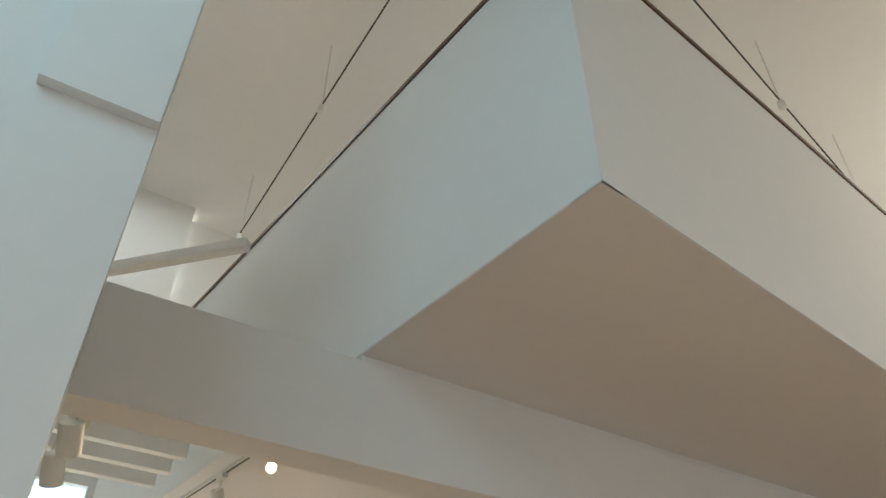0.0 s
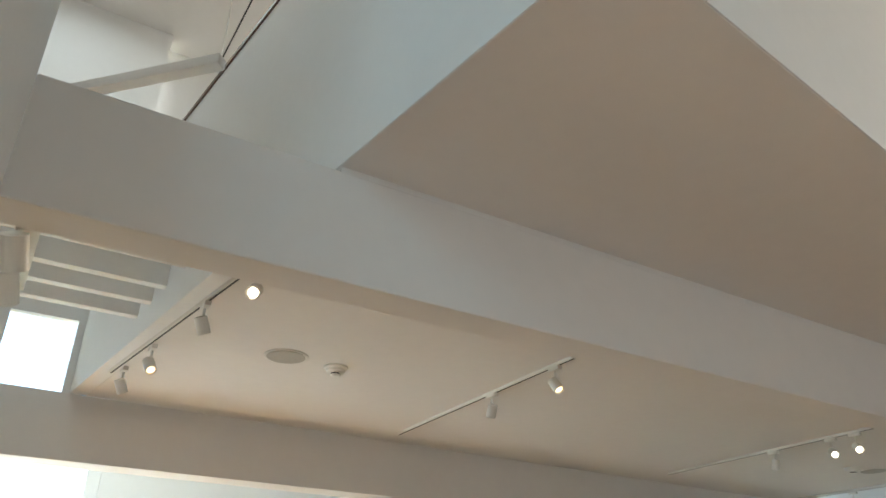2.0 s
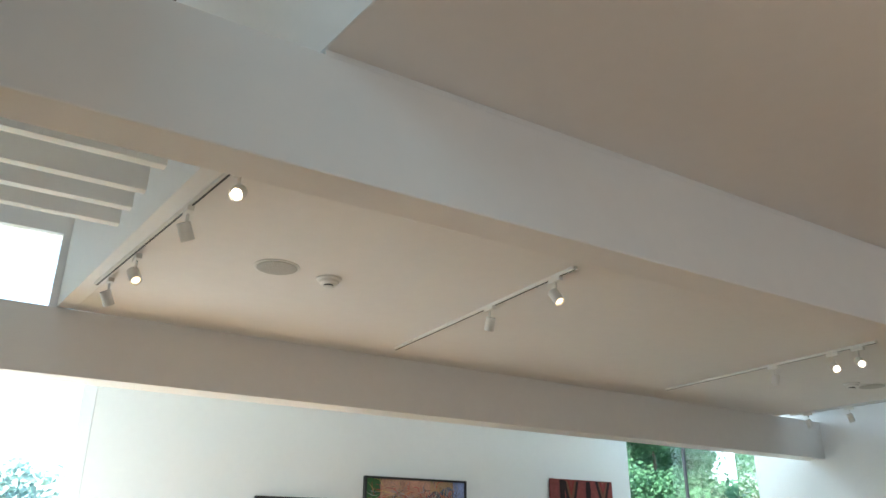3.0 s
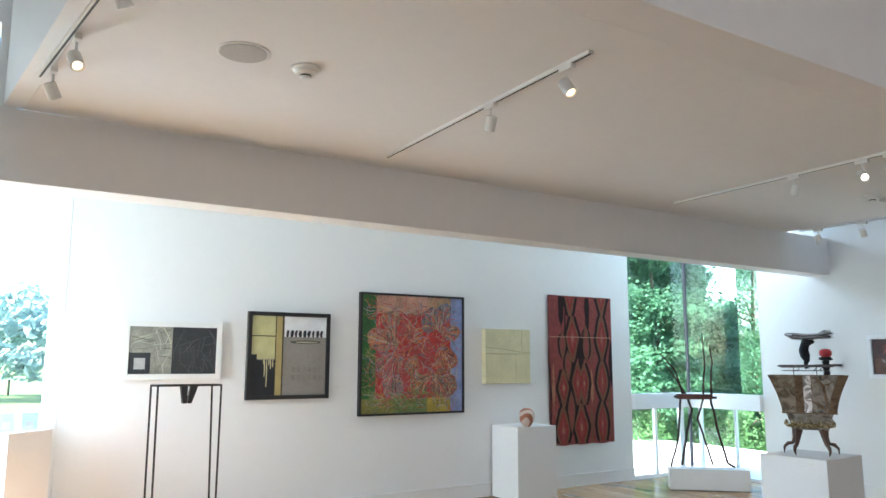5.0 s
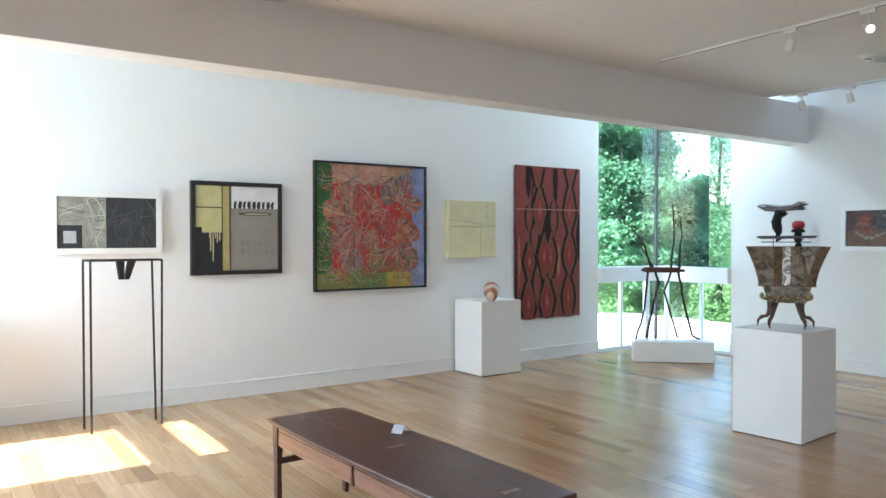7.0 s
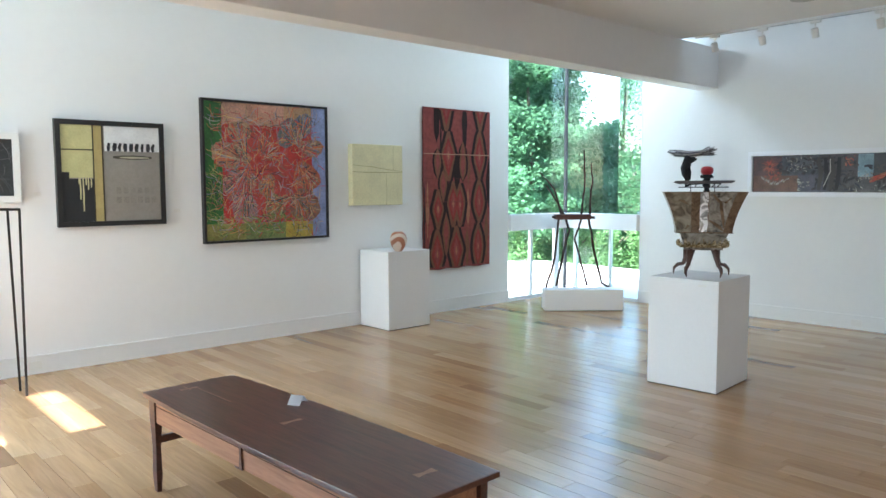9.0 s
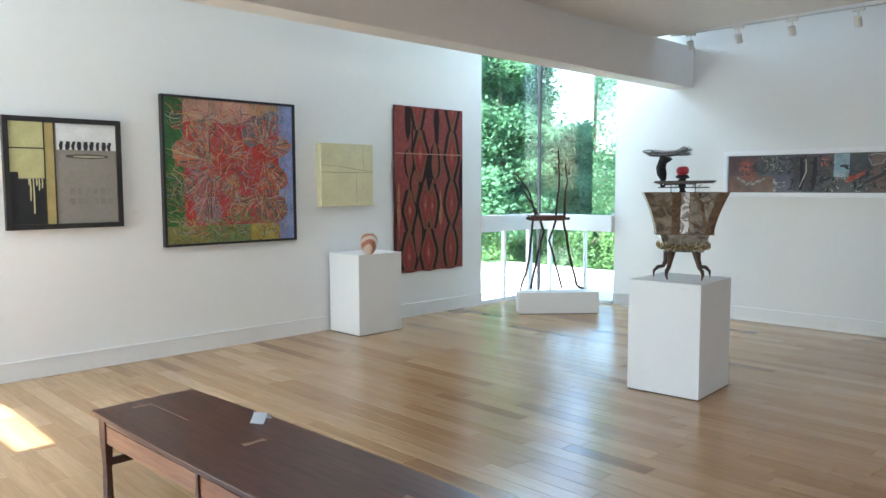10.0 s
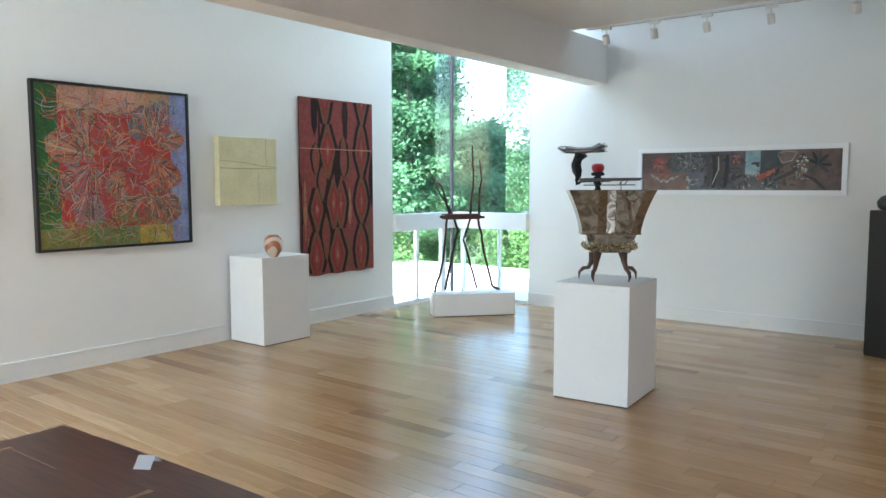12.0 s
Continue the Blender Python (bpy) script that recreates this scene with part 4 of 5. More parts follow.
pano_strokes("dark_brushwork", ((0.02, 0.018, 0.022), (0.04, 0.028, 0.03), (0.028, 0.03, 0.045), (0.055, 0.045, 0.045)),
             dabs(60, 0.14, 0.34, 0.02, 0.5, 0.03, 0.012) + dabs(70, 0.33, 0.56, 0.05, 0.98, 0.05, 0.014) + dabs(40, 0.6, 0.8, 0.3, 0.95, 0.05, 0.013)
             + [([(0.36 + 0.03 * k, 0.95), (0.37 + 0.03 * k, 0.5), (0.355 + 0.035 * k, 0.08)], 0.026) for k in range(4)]
             + [([(0.83, 0.62), (0.88, 0.74), (0.93, 0.98)], 0.018), ([(0.70, 0.75), (0.78, 0.55), (0.83, 0.1)], 0.022)]
             + [([(0.895, 0.36), (0.895 + 0.030 * math.cos(a), 0.36 + 0.16 * math.sin(a)), (0.895 + 0.062 * math.cos(a), 0.36 + 0.31 * math.sin(a))], 0.017) for a in (0.1, 0.7, 2.4, 3.6, 4.3, 4.9, 5.5)], 0)
pano_strokes("red_brushwork", ((0.40, 0.06, 0.04), (0.28, 0.06, 0.04), (0.42, 0.15, 0.09), (0.24, 0.09, 0.05)),
             [([(0.095 + 0.008 * math.cos(a), 0.3 + 0.04 * math.sin(a)), (0.095 + r * 0.5 * math.cos(a + 0.2), 0.3 + r * 2.4 * math.sin(a + 0.2)), (0.095 + r * math.cos(a), 0.3 + r * 4.6 * math.sin(a))], 0.004) for a, r in ((rnd.uniform(0, 6.28), rnd.uniform(0.025, 0.055)) for _ in range(44))]
             + dabs(30, 0.07, 0.16, 0.45, 0.72, 0.022, 0.005) + [flick(0.615 + 0.085 * q, 0.70 - 0.2 * q + rnd.uniform(-0.06, 0.06), 0.03, -0.3, 0.006) for q in (rnd.random() for _ in range(30))] + dabs(14, 0.49, 0.55, 0.05, 0.32, 0.02, 0.006), 1)
pano_strokes("pale_brushwork", ((0.42, 0.40, 0.36), (0.30, 0.28, 0.26), (0.22, 0.20, 0.18), (0.36, 0.33, 0.25)),
             [flick(0.05 + 0.15 * q, 0.62 + 0.14 * math.sin(math.pi * q) + rnd.uniform(-0.03, 0.03), 0.016, 1.3 + q, 0.0045) for q in (k / 30 for k in range(31))]
             + dabs(26, 0.16, 0.33, 0.05, 0.45, 0.022, 0.004) + dabs(22, 0.25, 0.31, 0.62, 0.98, 0.016, 0.006) + dabs(24, 0.55, 0.62, 0.45, 0.72, 0.018, 0.004)
             + dabs(34, 0.79, 0.85, 0.15, 0.72, 0.02, 0.0055) + dabs(14, 0.5, 0.75, 0.8, 0.98, 0.02, 0.004)
             + [([(0.415, 0.12), (0.418, 0.45), (0.385, 0.86)], 0.006), ([(0.71, 0.08), (0.75, 0.03), (0.80, 0.06), (0.775, 0.27), (0.73, 0.32), (0.71, 0.12)], 0.005)], 2)


# ---- twig chair sculpture ----
TWIG = material("dark_twig", (0.045, 0.028, 0.02), 0.8, vary=0.3, scale=12, bump=0.5, bump_scale=60)
SEATM = wood_material("red_brown_seat", (0.07, 0.022, 0.014), (0.13, 0.045, 0.03), (1, 8, 8), 0.6)
chair = thing("twig_chair", "tall twig chair sculpture with a red-brown seat bar", "sculpture", pose(7.72, 5.86, 0.286, 0, 0, -38.5))
rnd = random.Random(8)


def twig(name, pts, r0, r1):
    bm = bmesh.new()
    n_ = 12
    out_ = []
    for k in range(n_ + 1):
        u = k / n_ * (len(pts) - 1)
        i = min(int(u), len(pts) - 2)
        out_.append(Vector(pts[i]).lerp(Vector(pts[i + 1]), u - i) + Vector((rnd.uniform(-1, 1), rnd.uniform(-1, 1), 0)) * 0.006 * (0 < k < n_))
    tube(bm, out_, [r0 + (r1 - r0) * k / n_ for k in range(n_ + 1)], 8)
    part(name, bm, TWIG, chair, smooth=True)


bm = bmesh.new()
box(bm, -0.24, 0.24, -0.09, 0.09, 0.93, 1.0)
part("seat", bm, SEATM, chair, "red-brown timber seat bar", bevel=0.012)
bm = bmesh.new()
tube(bm, [(-0.29, -0.05, 0.965), (0.30, -0.05, 0.955)], 0.018, 8)
part("seat_rail", bm, TWIG, chair)
twig("leg", [(-0.37, -0.08, 0.0), (-0.25, -0.08, 0.42), (-0.20, -0.06, 0.95)], 0.016, 0.015)
twig("leg", [(-0.19, 0.09, 0.0), (-0.10, 0.06, 0.50), (-0.03, 0.05, 0.78), (-0.08, 0.04, 0.95)], 0.018, 0.016)
twig("leg", [(0.24, 0.08, 0.0), (0.05, 0.05, 0.66), (0.14, 0.04, 0.95)], 0.015, 0.014)
twig("leg", [(0.50, -0.06, 0.0), (0.40, -0.07, 0.06), (0.28, -0.08, 0.55), (0.21, -0.06, 0.95)], 0.019, 0.016)
twig("post", [(-0.16, -0.03, 0.98), (-0.26, -0.02, 1.35), (-0.46, -0.02, 1.58)], 0.017, 0.007)
twig("post", [(-0.10, 0.03, 0.98), (-0.24, 0.03, 1.22), (-0.36, 0.05, 1.40)], 0.015, 0.008)
twig("post", [(0.13, 0.03, 0.98), (0.17, 0.02, 1.40), (0.16, 0.03, 1.88)], 0.016, 0.007)
twig("post", [(0.23, -0.04, 0.98), (0.24, -0.03, 1.28), (0.27, -0.03, 1.42), (0.25, 0.0, 1.70)], 0.018, 0.006)

# ---- metal vessel sculpture ----
def mottled_material(name, dark, mid, light, metal, rough, scale):
    """Aged plate with clouds, veins and fine specks."""
    m = material(name, mid, rough, metal, bump=0.12, bump_scale=30)
    n, l = m.node_tree.nodes, m.node_tree.links
    co, t, r, w = (n.new("ShaderNode" + k) for k in ("TexCoord", "TexNoise", "ValToRGB", "MapRange"))
    t.inputs["Scale"].default_value, t.inputs["Detail"].default_value, t.inputs["Distortion"].default_value = scale, 9, 1.8
    r.color_ramp.elements.new(0.5)
    for e_, p_, c_ in zip(r.color_ramp.elements, (0.36, 0.5, 0.66), (dark, mid, light)):
        e_.position, e_.color = p_, (*c_, 1)
    w.inputs[3].default_value, w.inputs[4].default_value = rough * 0.7, rough * 1.5
    l.new(co.outputs["Object"], t.inputs["Vector"])
    l.new(t.outputs["Fac"], r.inputs[0])
    l.new(t.outputs["Fac"], w.inputs[0])
    l.new(r.outputs[0], n["Principled BSDF"].inputs["Base Color"])
    l.new(w.outputs[0], n["Principled BSDF"].inputs["Roughness"])
    return m


TAUPE = mottled_material("smoked_taupe_plate", (0.10, 0.075, 0.05), (0.21, 0.175, 0.125), (0.30, 0.26, 0.20), 0.35, 0.30, 8)
STONE = mottled_material("grey_marbled_plate", (0.08, 0.07, 0.06), (0.24, 0.215, 0.175), (0.36, 0.34, 0.30), 0.35, 0.28, 10)
BROWN = mottled_material("brown_bronze_plate", (0.08, 0.045, 0.025), (0.15, 0.095, 0.055), (0.21, 0.14, 0.085), 0.4, 0.35, 12)
SILVER = mottled_material("crumpled_silver_leaf", (0.30, 0.29, 0.27), (0.68, 0.68, 0.67), (0.85, 0.85, 0.85), 0.4, 0.25, 11)
GOLD = mottled_material("gilt_crown", (0.07, 0.045, 0.02), (0.30, 0.22, 0.11), (0.66, 0.58, 0.42), 0.8, 0.28, 40)
LEGM = material("brown_bronze", (0.085, 0.042, 0.032), 0.4, 0.4, vary=0.3, scale=15)
REDBALL = material("red_lacquer", (0.40, 0.018, 0.025), 0.28, vary=0.35, scale=14)
FUR = material("black_fibre", (0.012, 0.011, 0.012), 0.9, bump=0.8, bump_scale=60)
BEAMWOOD = material("grey_driftwood", (0.10, 0.085, 0.08), 0.7, vary=0.5, scale=20, bump=0.6, bump_scale=50)
DRIFT = island_material("striped_driftwood", ((0.30, 0.28, 0.27), (0.05, 0.042, 0.042), (0.42, 0.40, 0.39), (0.09, 0.08, 0.08), (0.03, 0.026, 0.028)), 0.8)
urn = thing("vessel_sculpture", "smoky bronze tapered vessel on clawed legs", "sculpture", pose(5.40, 2.64, 0.915, 0, 0, -55.5))
BASIN0, BASIN1 = 0.372, 0.708


def flare(z):
    return max(0.0, (z - BASIN0) / (BASIN1 - BASIN0)) ** 1.5


def half_wide(z):
    return 0.222 + 0.108 * flare(z)


def half_deep(z):
    return 0.115 + 0.055 * flare(z)


def taper(bm, rings):
    loops = [[bm.verts.new((sx * w, sy * d, z)) for sx, sy in ((-1, -1), (1, -1), (1, 1), (-1, 1))] for w, d, z in rings]
    for a, b in zip(loops, loops[1:]):
        for i in range(4):
            bm.faces.new((a[i], a[(i + 1) % 4], b[(i + 1) % 4], b[i]))
    bm.faces.new(loops[0][::-1])
    bm.faces.new(loops[-1])


def facing(name, mat, left, right, proud, label="", steps=10):
    """A thin plate on the front of the basin between two edges that shift with height."""
    bm = bmesh.new()
    fr, bk = [], []
    for k in range(steps + 1):
        z = BASIN0 + 0.004 + (BASIN1 - BASIN0 - 0.006) * k / steps
        y = -half_deep(z) - 0.0008
        a, b = left(z), right(z)
        fr.append([bm.verts.new((x, y - proud, z)) for x in (a, (a + b) / 2, b)])
        bk.append([bm.verts.new((x, y, z)) for x in (a, b)])
    for k in range(steps):
        for i in (0, 1):
            bm.faces.new((fr[k][i], fr[k][i + 1], fr[k + 1][i + 1], fr[k + 1][i]))
        bm.faces.new((bk[k][0], fr[k][0], fr[k + 1][0], bk[k + 1][0]))
        bm.faces.new((fr[k][2], bk[k][1], bk[k + 1][1], fr[k + 1][2]))
    bm.faces.new((fr[-1][0], fr[-1][1], fr[-1][2], bk[-1][1], bk[-1][0]))
    bm.faces.new((bk[0][0], bk[0][1], fr[0][2], fr[0][1], fr[0][0]))
    part(name, bm, mat, urn, label)


bm = bmesh.new()
levels = [BASIN0 + (BASIN1 - BASIN0) * k / 9 for k in range(10)]
taper(bm, [(half_wide(z), half_deep(z), z) for z in levels] + [(half_wide(BASIN1) - 0.012, half_deep(BASIN1) - 0.012, BASIN1), (0.20, 0.09, BASIN0 + 0.03)])
part("basin", bm, BROWN, urn, "smoky bronze flared basin")
edge_in = lambda z: 0.150 + 0.098 * flare(z) ** 0.85
facing("plate", TAUPE, lambda z: -half_wide(z) + 0.003, lambda z: -0.106 - 0.004 * flare(z), 0.003, "smoky taupe plate")
facing("plate", BROWN, lambda z: -0.101 - 0.004 * flare(z), lambda z: -0.044, 0.003, "brown bronze plate")
facing("bright_panel", SILVER, lambda z: -0.040, lambda z: 0.024 + 0.004 * math.sin(60 * z), 0.005, "crumpled silver strip")
facing("plate", STONE, lambda z: 0.030, lambda z: edge_in(z) - 0.003, 0.003, "grey marbled plate")
facing("edge_strip", BROWN, edge_in, lambda z: half_wide(z) - 0.002, 0.005, "dark brown edge strip")
for pts, w in (([(0.06, 0.69), (0.09, 0.65), (0.12, 0.62), (0.13, 0.56), (0.145, 0.47), (0.15, 0.41)], 0.012), ([(0.035, 0.475), (0.08, 0.445), (0.12, 0.415), (0.15, 0.385)], 0.013), ([(-0.205, 0.645), (-0.17, 0.63), (-0.13, 0.605)], 0.012), ([(-0.15, 0.40), (-0.13, 0.43), (-0.115, 0.425)], 0.010), ([(0.20, 0.66), (0.16, 0.62), (0.13, 0.63)], 0.008)):
    bm = bmesh.new()
    tube(bm, [(x, -half_deep(z) - 0.004, z) for x, z in pts], [w * 0.4] + [w] * (len(pts) - 2) + [w * 0.25], 8)
    for v in bm.verts:
        y0 = -half_deep(v.co.z) - 0.004
        v.co.y = y0 + (v.co.y - y0) * 0.15
    part("dark_streak", bm, BROWN, urn)
bm = bmesh.new()
taper(bm, [(0.150, 0.085, 0.244), (0.160, 0.09, 0.28), (0.195, 0.108, 0.371)])
part("lower_basin", bm, STONE, urn)
bm = bmesh.new()
taper(bm, [(0.205, 0.112, 0.365), (0.228, 0.120, 0.366), (0.228, 0.120, 0.3718), (0.205, 0.112, 0.3719)])
part("rim", bm, BROWN, urn)
bm = bmesh.new()
taper(bm, [(0.165, 0.098, 0.245), (0.185, 0.112, 0.246), (0.188, 0.114, 0.272), (0.165, 0.098, 0.273)])
part("crown_band", bm, GOLD, urn, "gilt crown band", bevel=0.003)
rnd = random.Random(4)
bm = bmesh.new()
for side in range(4):
    n_ = 34 if side % 2 == 0 else 20
    for k in range(n_):
        u = -1 + 2 * (k + 0.5) / n_
        x, y = ((u * 0.186, -0.114), (0.188, u * 0.112), (u * 0.186, 0.114), (-0.188, u * 0.112))[side]
        h = rnd.uniform(0.012, 0.045) + 0.02 * (k % 7 == 3)
        o = rnd.uniform(1.0, 1.08)
        tube(bm, [(x, y, 0.25 + rnd.uniform(0, 0.01)), (x * o + rnd.uniform(-0.006, 0.006), y * o, 0.258 + h * 0.5), (x * o + rnd.uniform(-0.01, 0.01), y * o, 0.265 + h)], [0.006, rnd.uniform(0.004, 0.010), 0.0015], 5)
tagged(part("crown_relief", bm, GOLD, urn, "gilt crown of small spikes"), kind="stuff")
bm = bmesh.new()
taper(bm, [(0.150, 0.09, 0.224), (0.158, 0.095, 0.2445)])
part("base_plate", bm, STONE, urn)
for sx in (-1, 1):
    for pts in (((0.098, -0.06, 0.225), (0.108, -0.075, 0.15), (0.120, -0.095, 0.095), (0.137, -0.125, 0.075), (0.142, -0.138, 0.04), (0.132, -0.142, 0.0)),
                ((0.115, 0.05, 0.225), (0.128, 0.052, 0.14), (0.150, 0.055, 0.095), (0.190, 0.06, 0.088), (0.222, 0.062, 0.055), (0.225, 0.062, 0.0))):
        bm = bmesh.new()
        tube(bm, [(sx * x, y, z) for x, y, z in pts], [0.036, 0.022, 0.016, 0.0165, 0.012, 0.003], 8)
        part("leg", bm, LEGM, urn, "brown bronze clawed leg", smooth=True)

bm = bmesh.new()
vs = [(-0.245, 0.788), (-0.225, 0.801), (0.225, 0.803), (0.245, 0.798), (0.215, 0.780), (-0.20, 0.774)]
a = [bm.verts.new((x, -0.05, z)) for x, z in vs] + [bm.verts.new((x, 0.05, z)) for x, z in vs]
k = len(vs)
bm.faces.new(a[:k])
bm.faces.new(a[k:][::-1])
for i in range(k):
    bm.faces.new((a[i], a[i + k], a[(i + 1) % k + k], a[(i + 1) % k]))
bmesh.ops.recalc_face_normals(bm, faces=bm.faces)
part("top_beam", bm, BEAMWOOD, urn, "dark grey horizontal beam", bevel=0.004)
bm = bmesh.new()
tube(bm, [(-0.205, 0, 0.747), (0.195, 0, 0.747)], 0.004, 6)
for x, lean in ((-0.105, 0.0), (-0.075, 0.02), (0.06, 0.03), (0.085, 0.0), (0.105, 0.03)):
    tube(bm, [(x, 0, 0.70 if lean == 0 else 0.747), (x + lean, 0, 0.776)], 0.0035, 6)
part("wire_rail", bm, IRON, urn)


# ---- bird-like wall sculpture ----
perch = thing("wall_sculpture", "black stem with striped driftwood and a red ball", "sculpture", Matrix.Translation((east(4.315), 4.315, -0.025)) @ pose(0, 0, 0, 0, 0, 90 + 1.64 - 180))
OUT = -0.36
rnd = random.Random(14)


def roughen(bm, amount):
    for v in bm.verts:
        v.co += Vector((rnd.uniform(-1, 1), rnd.uniform(-1, 1), rnd.uniform(-1, 1))) * amount


bm = bmesh.new()
lathe(bm, [(0.006, -0.052), (0.040, -0.056), (0.068, -0.036), (0.080, 0.002), (0.073, 0.034), (0.048, 0.055), (0.018, 0.059), (0.004, 0.052)], 36, (0, OUT, 1.885))
part("ball", bm, REDBALL, perch, "glossy red ball", smooth=True)
bm = bmesh.new()
lathe(bm, [(0.055, 1.792), (0.082, 1.805), (0.078, 1.825), (0.045, 1.840)], 20, (0, OUT, 0))
roughen(bm, 0.004)
part("collar", bm, FUR, perch, "black collar under the ball", smooth=True)
bm = bmesh.new()
lathe(bm, [(0.014, 1.52), (0.032, 1.545), (0.020, 1.58), (0.042, 1.62), (0.026, 1.66), (0.050, 1.70), (0.028, 1.74), (0.050, 1.765), (0.034, 1.791)], 16, (0, OUT, 0))
roughen(bm, 0.009)
part("knotted_post", bm, FUR, perch, smooth=True)
bm = bmesh.new()
tube(bm, [(0.0, -0.001, 1.73), (0.0, OUT, 1.73), (-0.25, OUT, 1.72)], 0.014, 8)
part("bracket", bm, IRON, perch)
bm = bmesh.new()
tube(bm, [(-0.235, OUT, 1.705), (-0.285, OUT, 1.695), (-0.29, OUT, 1.735), (-0.265, OUT, 1.78), (-0.285, OUT, 1.85), (-0.30, OUT, 1.93), (-0.27, OUT, 2.01), (-0.225, OUT, 2.075)], [0.012, 0.016, 0.02, 0.036, 0.058, 0.060, 0.052, 0.085], 14)
roughen(bm, 0.009)
part("stem", bm, FUR, perch, "black fibrous stem")
bm = bmesh.new()
for k in range(60):
    a_ = rnd.uniform(0, 6.28)
    oy, oz = 0.07 * math.cos(a_), 0.035 * math.sin(a_)
    x0, x1 = -0.53 + rnd.uniform(-0.02, 0.06), 0.08 + rnd.uniform(-0.09, 0.03)
    tube(bm, [(x0, OUT + oy * 0.5, 2.150 + oz * 0.4), (x0 + 0.10, OUT + oy, 2.122 + oz), (-0.25, OUT + oy, 2.105 + oz * 0.9), (-0.08, OUT + oy, 2.115 + oz * 0.8), (x1, OUT + oy * 0.9, 2.135 + oz * 1.2 + rnd.uniform(-0.015, 0.02))], [0.006, 0.011, 0.011, 0.009, 0.002], 5)
tagged(part("driftwood", bm, DRIFT, perch, "grey bundle of bent striped twigs"), kind="stuff")


# cards standing by the north window
CYAN = material("pale_blue_card", (0.42, 0.66, 0.70), 0.5, vary=0.05, scale=10)
SILL = material("sill_white", (0.8, 0.8, 0.8), 0.4, vary=0.02)
bm = bmesh.new()
box(bm, -2.55, -0.535, 6.545, 6.76, 0.0, 1.06)
whole("window_bench", bm, SILL, "white low ledge below the bright window", "ledge", bevel=0.006)
for x, w in ((-0.79, 0.13), (-0.60, 0.13)):
    t = thing("display_card", "small pale blue card with a dark mark on a ledge", "card", pose(x, 6.62, 1.062, -8, 0, 4), group="cards on the ledge")
    bm = bmesh.new()
    box(bm, -w / 2, w / 2, -0.004, 0.004, 0.0, 0.19)
    part("board", bm, CYAN, t)
    bm = bmesh.new()
    box(bm, -0.035, 0.035, -0.006, -0.0045, 0.045, 0.115)
    part("dark_mark", bm, GREY, t)


# ---- ceiling fittings ----
def track(a, b, label="white ceiling lighting track"):
    t = thing("lighting_track", label, "lighting track")
    a, b = Vector(a), Vector(b)
    d = (b - a).normalized()
    n_ = Vector((-d.y, d.x, 0)) * 0.017
    bm = bmesh.new()
    prism(bm, [(p.x, p.y) for p in (a - n_, b - n_, b + n_, a + n_)], CEIL - 0.022, CEIL - 0.001)
    part("rail", bm, SPOTWHITE, t)
    bm = bmesh.new()
    prism(bm, [(p.x, p.y) for p in (a - n_ * 0.35, b - n_ * 0.35, b + n_ * 0.35, a + n_ * 0.35)], CEIL - 0.0235, CEIL - 0.0225)
    part("slot", bm, DARKJOINT, t)


def spotlight(x, y, aim, lit, top=CEIL - 0.024, along=90, r=0.037, ln=0.10, drop=0.13):
    """A track head: adaptor, stem, can with lens; aim is a direction."""
    t = thing("track_spotlight", "white track spotlight, lit" if lit else "white track spotlight, seen unlit", "spotlight", pose(x, y, top), group="track spotlights")
    bm = bmesh.new()
    c, s = math.cos(radians(along)), math.sin(radians(along))
    prism(bm, [(a * c - b * s, a * s + b * c) for a, b in ((-0.055, -0.018), (0.055, -0.018), (0.055, 0.018), (-0.055, 0.018))], -0.03, 0.0)
    part("adaptor", bm, SPOTWHITE, t, bevel=0.003)
    bm = bmesh.new()
    tube(bm, [(0, 0, -0.03), (0, 0, -drop + 0.02)], 0.008, 8)
    part("stem", bm, SPOTWHITE, t)
    m = Vector(aim).normalized().to_track_quat("Z", "Y").to_matrix().to_4x4()
    m.translation = (0, 0, -drop)
    bm = bmesh.new()
    lathe(bm, [(r * 0.6, -ln * 0.5), (r, -ln * 0.46), (r, ln * 0.5), (r * 0.86, ln * 0.5), (r * 0.8, ln * 0.42)], 24)
    bmesh.ops.transform(bm, matrix=m, verts=bm.verts)
    can = part("can", bm, SPOTWHITE, t, smooth=False)
    bm = bmesh.new()
    lathe(bm, [(r * 0.66, ln * 0.425), (r * 0.66, ln * 0.435)], 24)
    bmesh.ops.transform(bm, matrix=m, verts=bm.verts)
    part("lens", bm, (DARKJOINT, LAMPDIM, LAMP)[lit], can)
    if lit:
        beam = new("spot_beam", bpy.data.lights.new("spot_beam", "SPOT"))
        beam.data.energy, beam.data.spot_size, beam.data.spot_blend, beam.data.shadow_soft_size = (0, 5, 9)[lit], radians(75), 0.8, 0.02
        beam.data.color = (1.0, 0.80, 0.55)
        d = Vector(aim).normalized()
        beam.matrix_world = look(Vector((x, y, top - drop)) + d * (ln * 0.5 + 0.02), Vector((x, y, top - drop)) + d * 2)


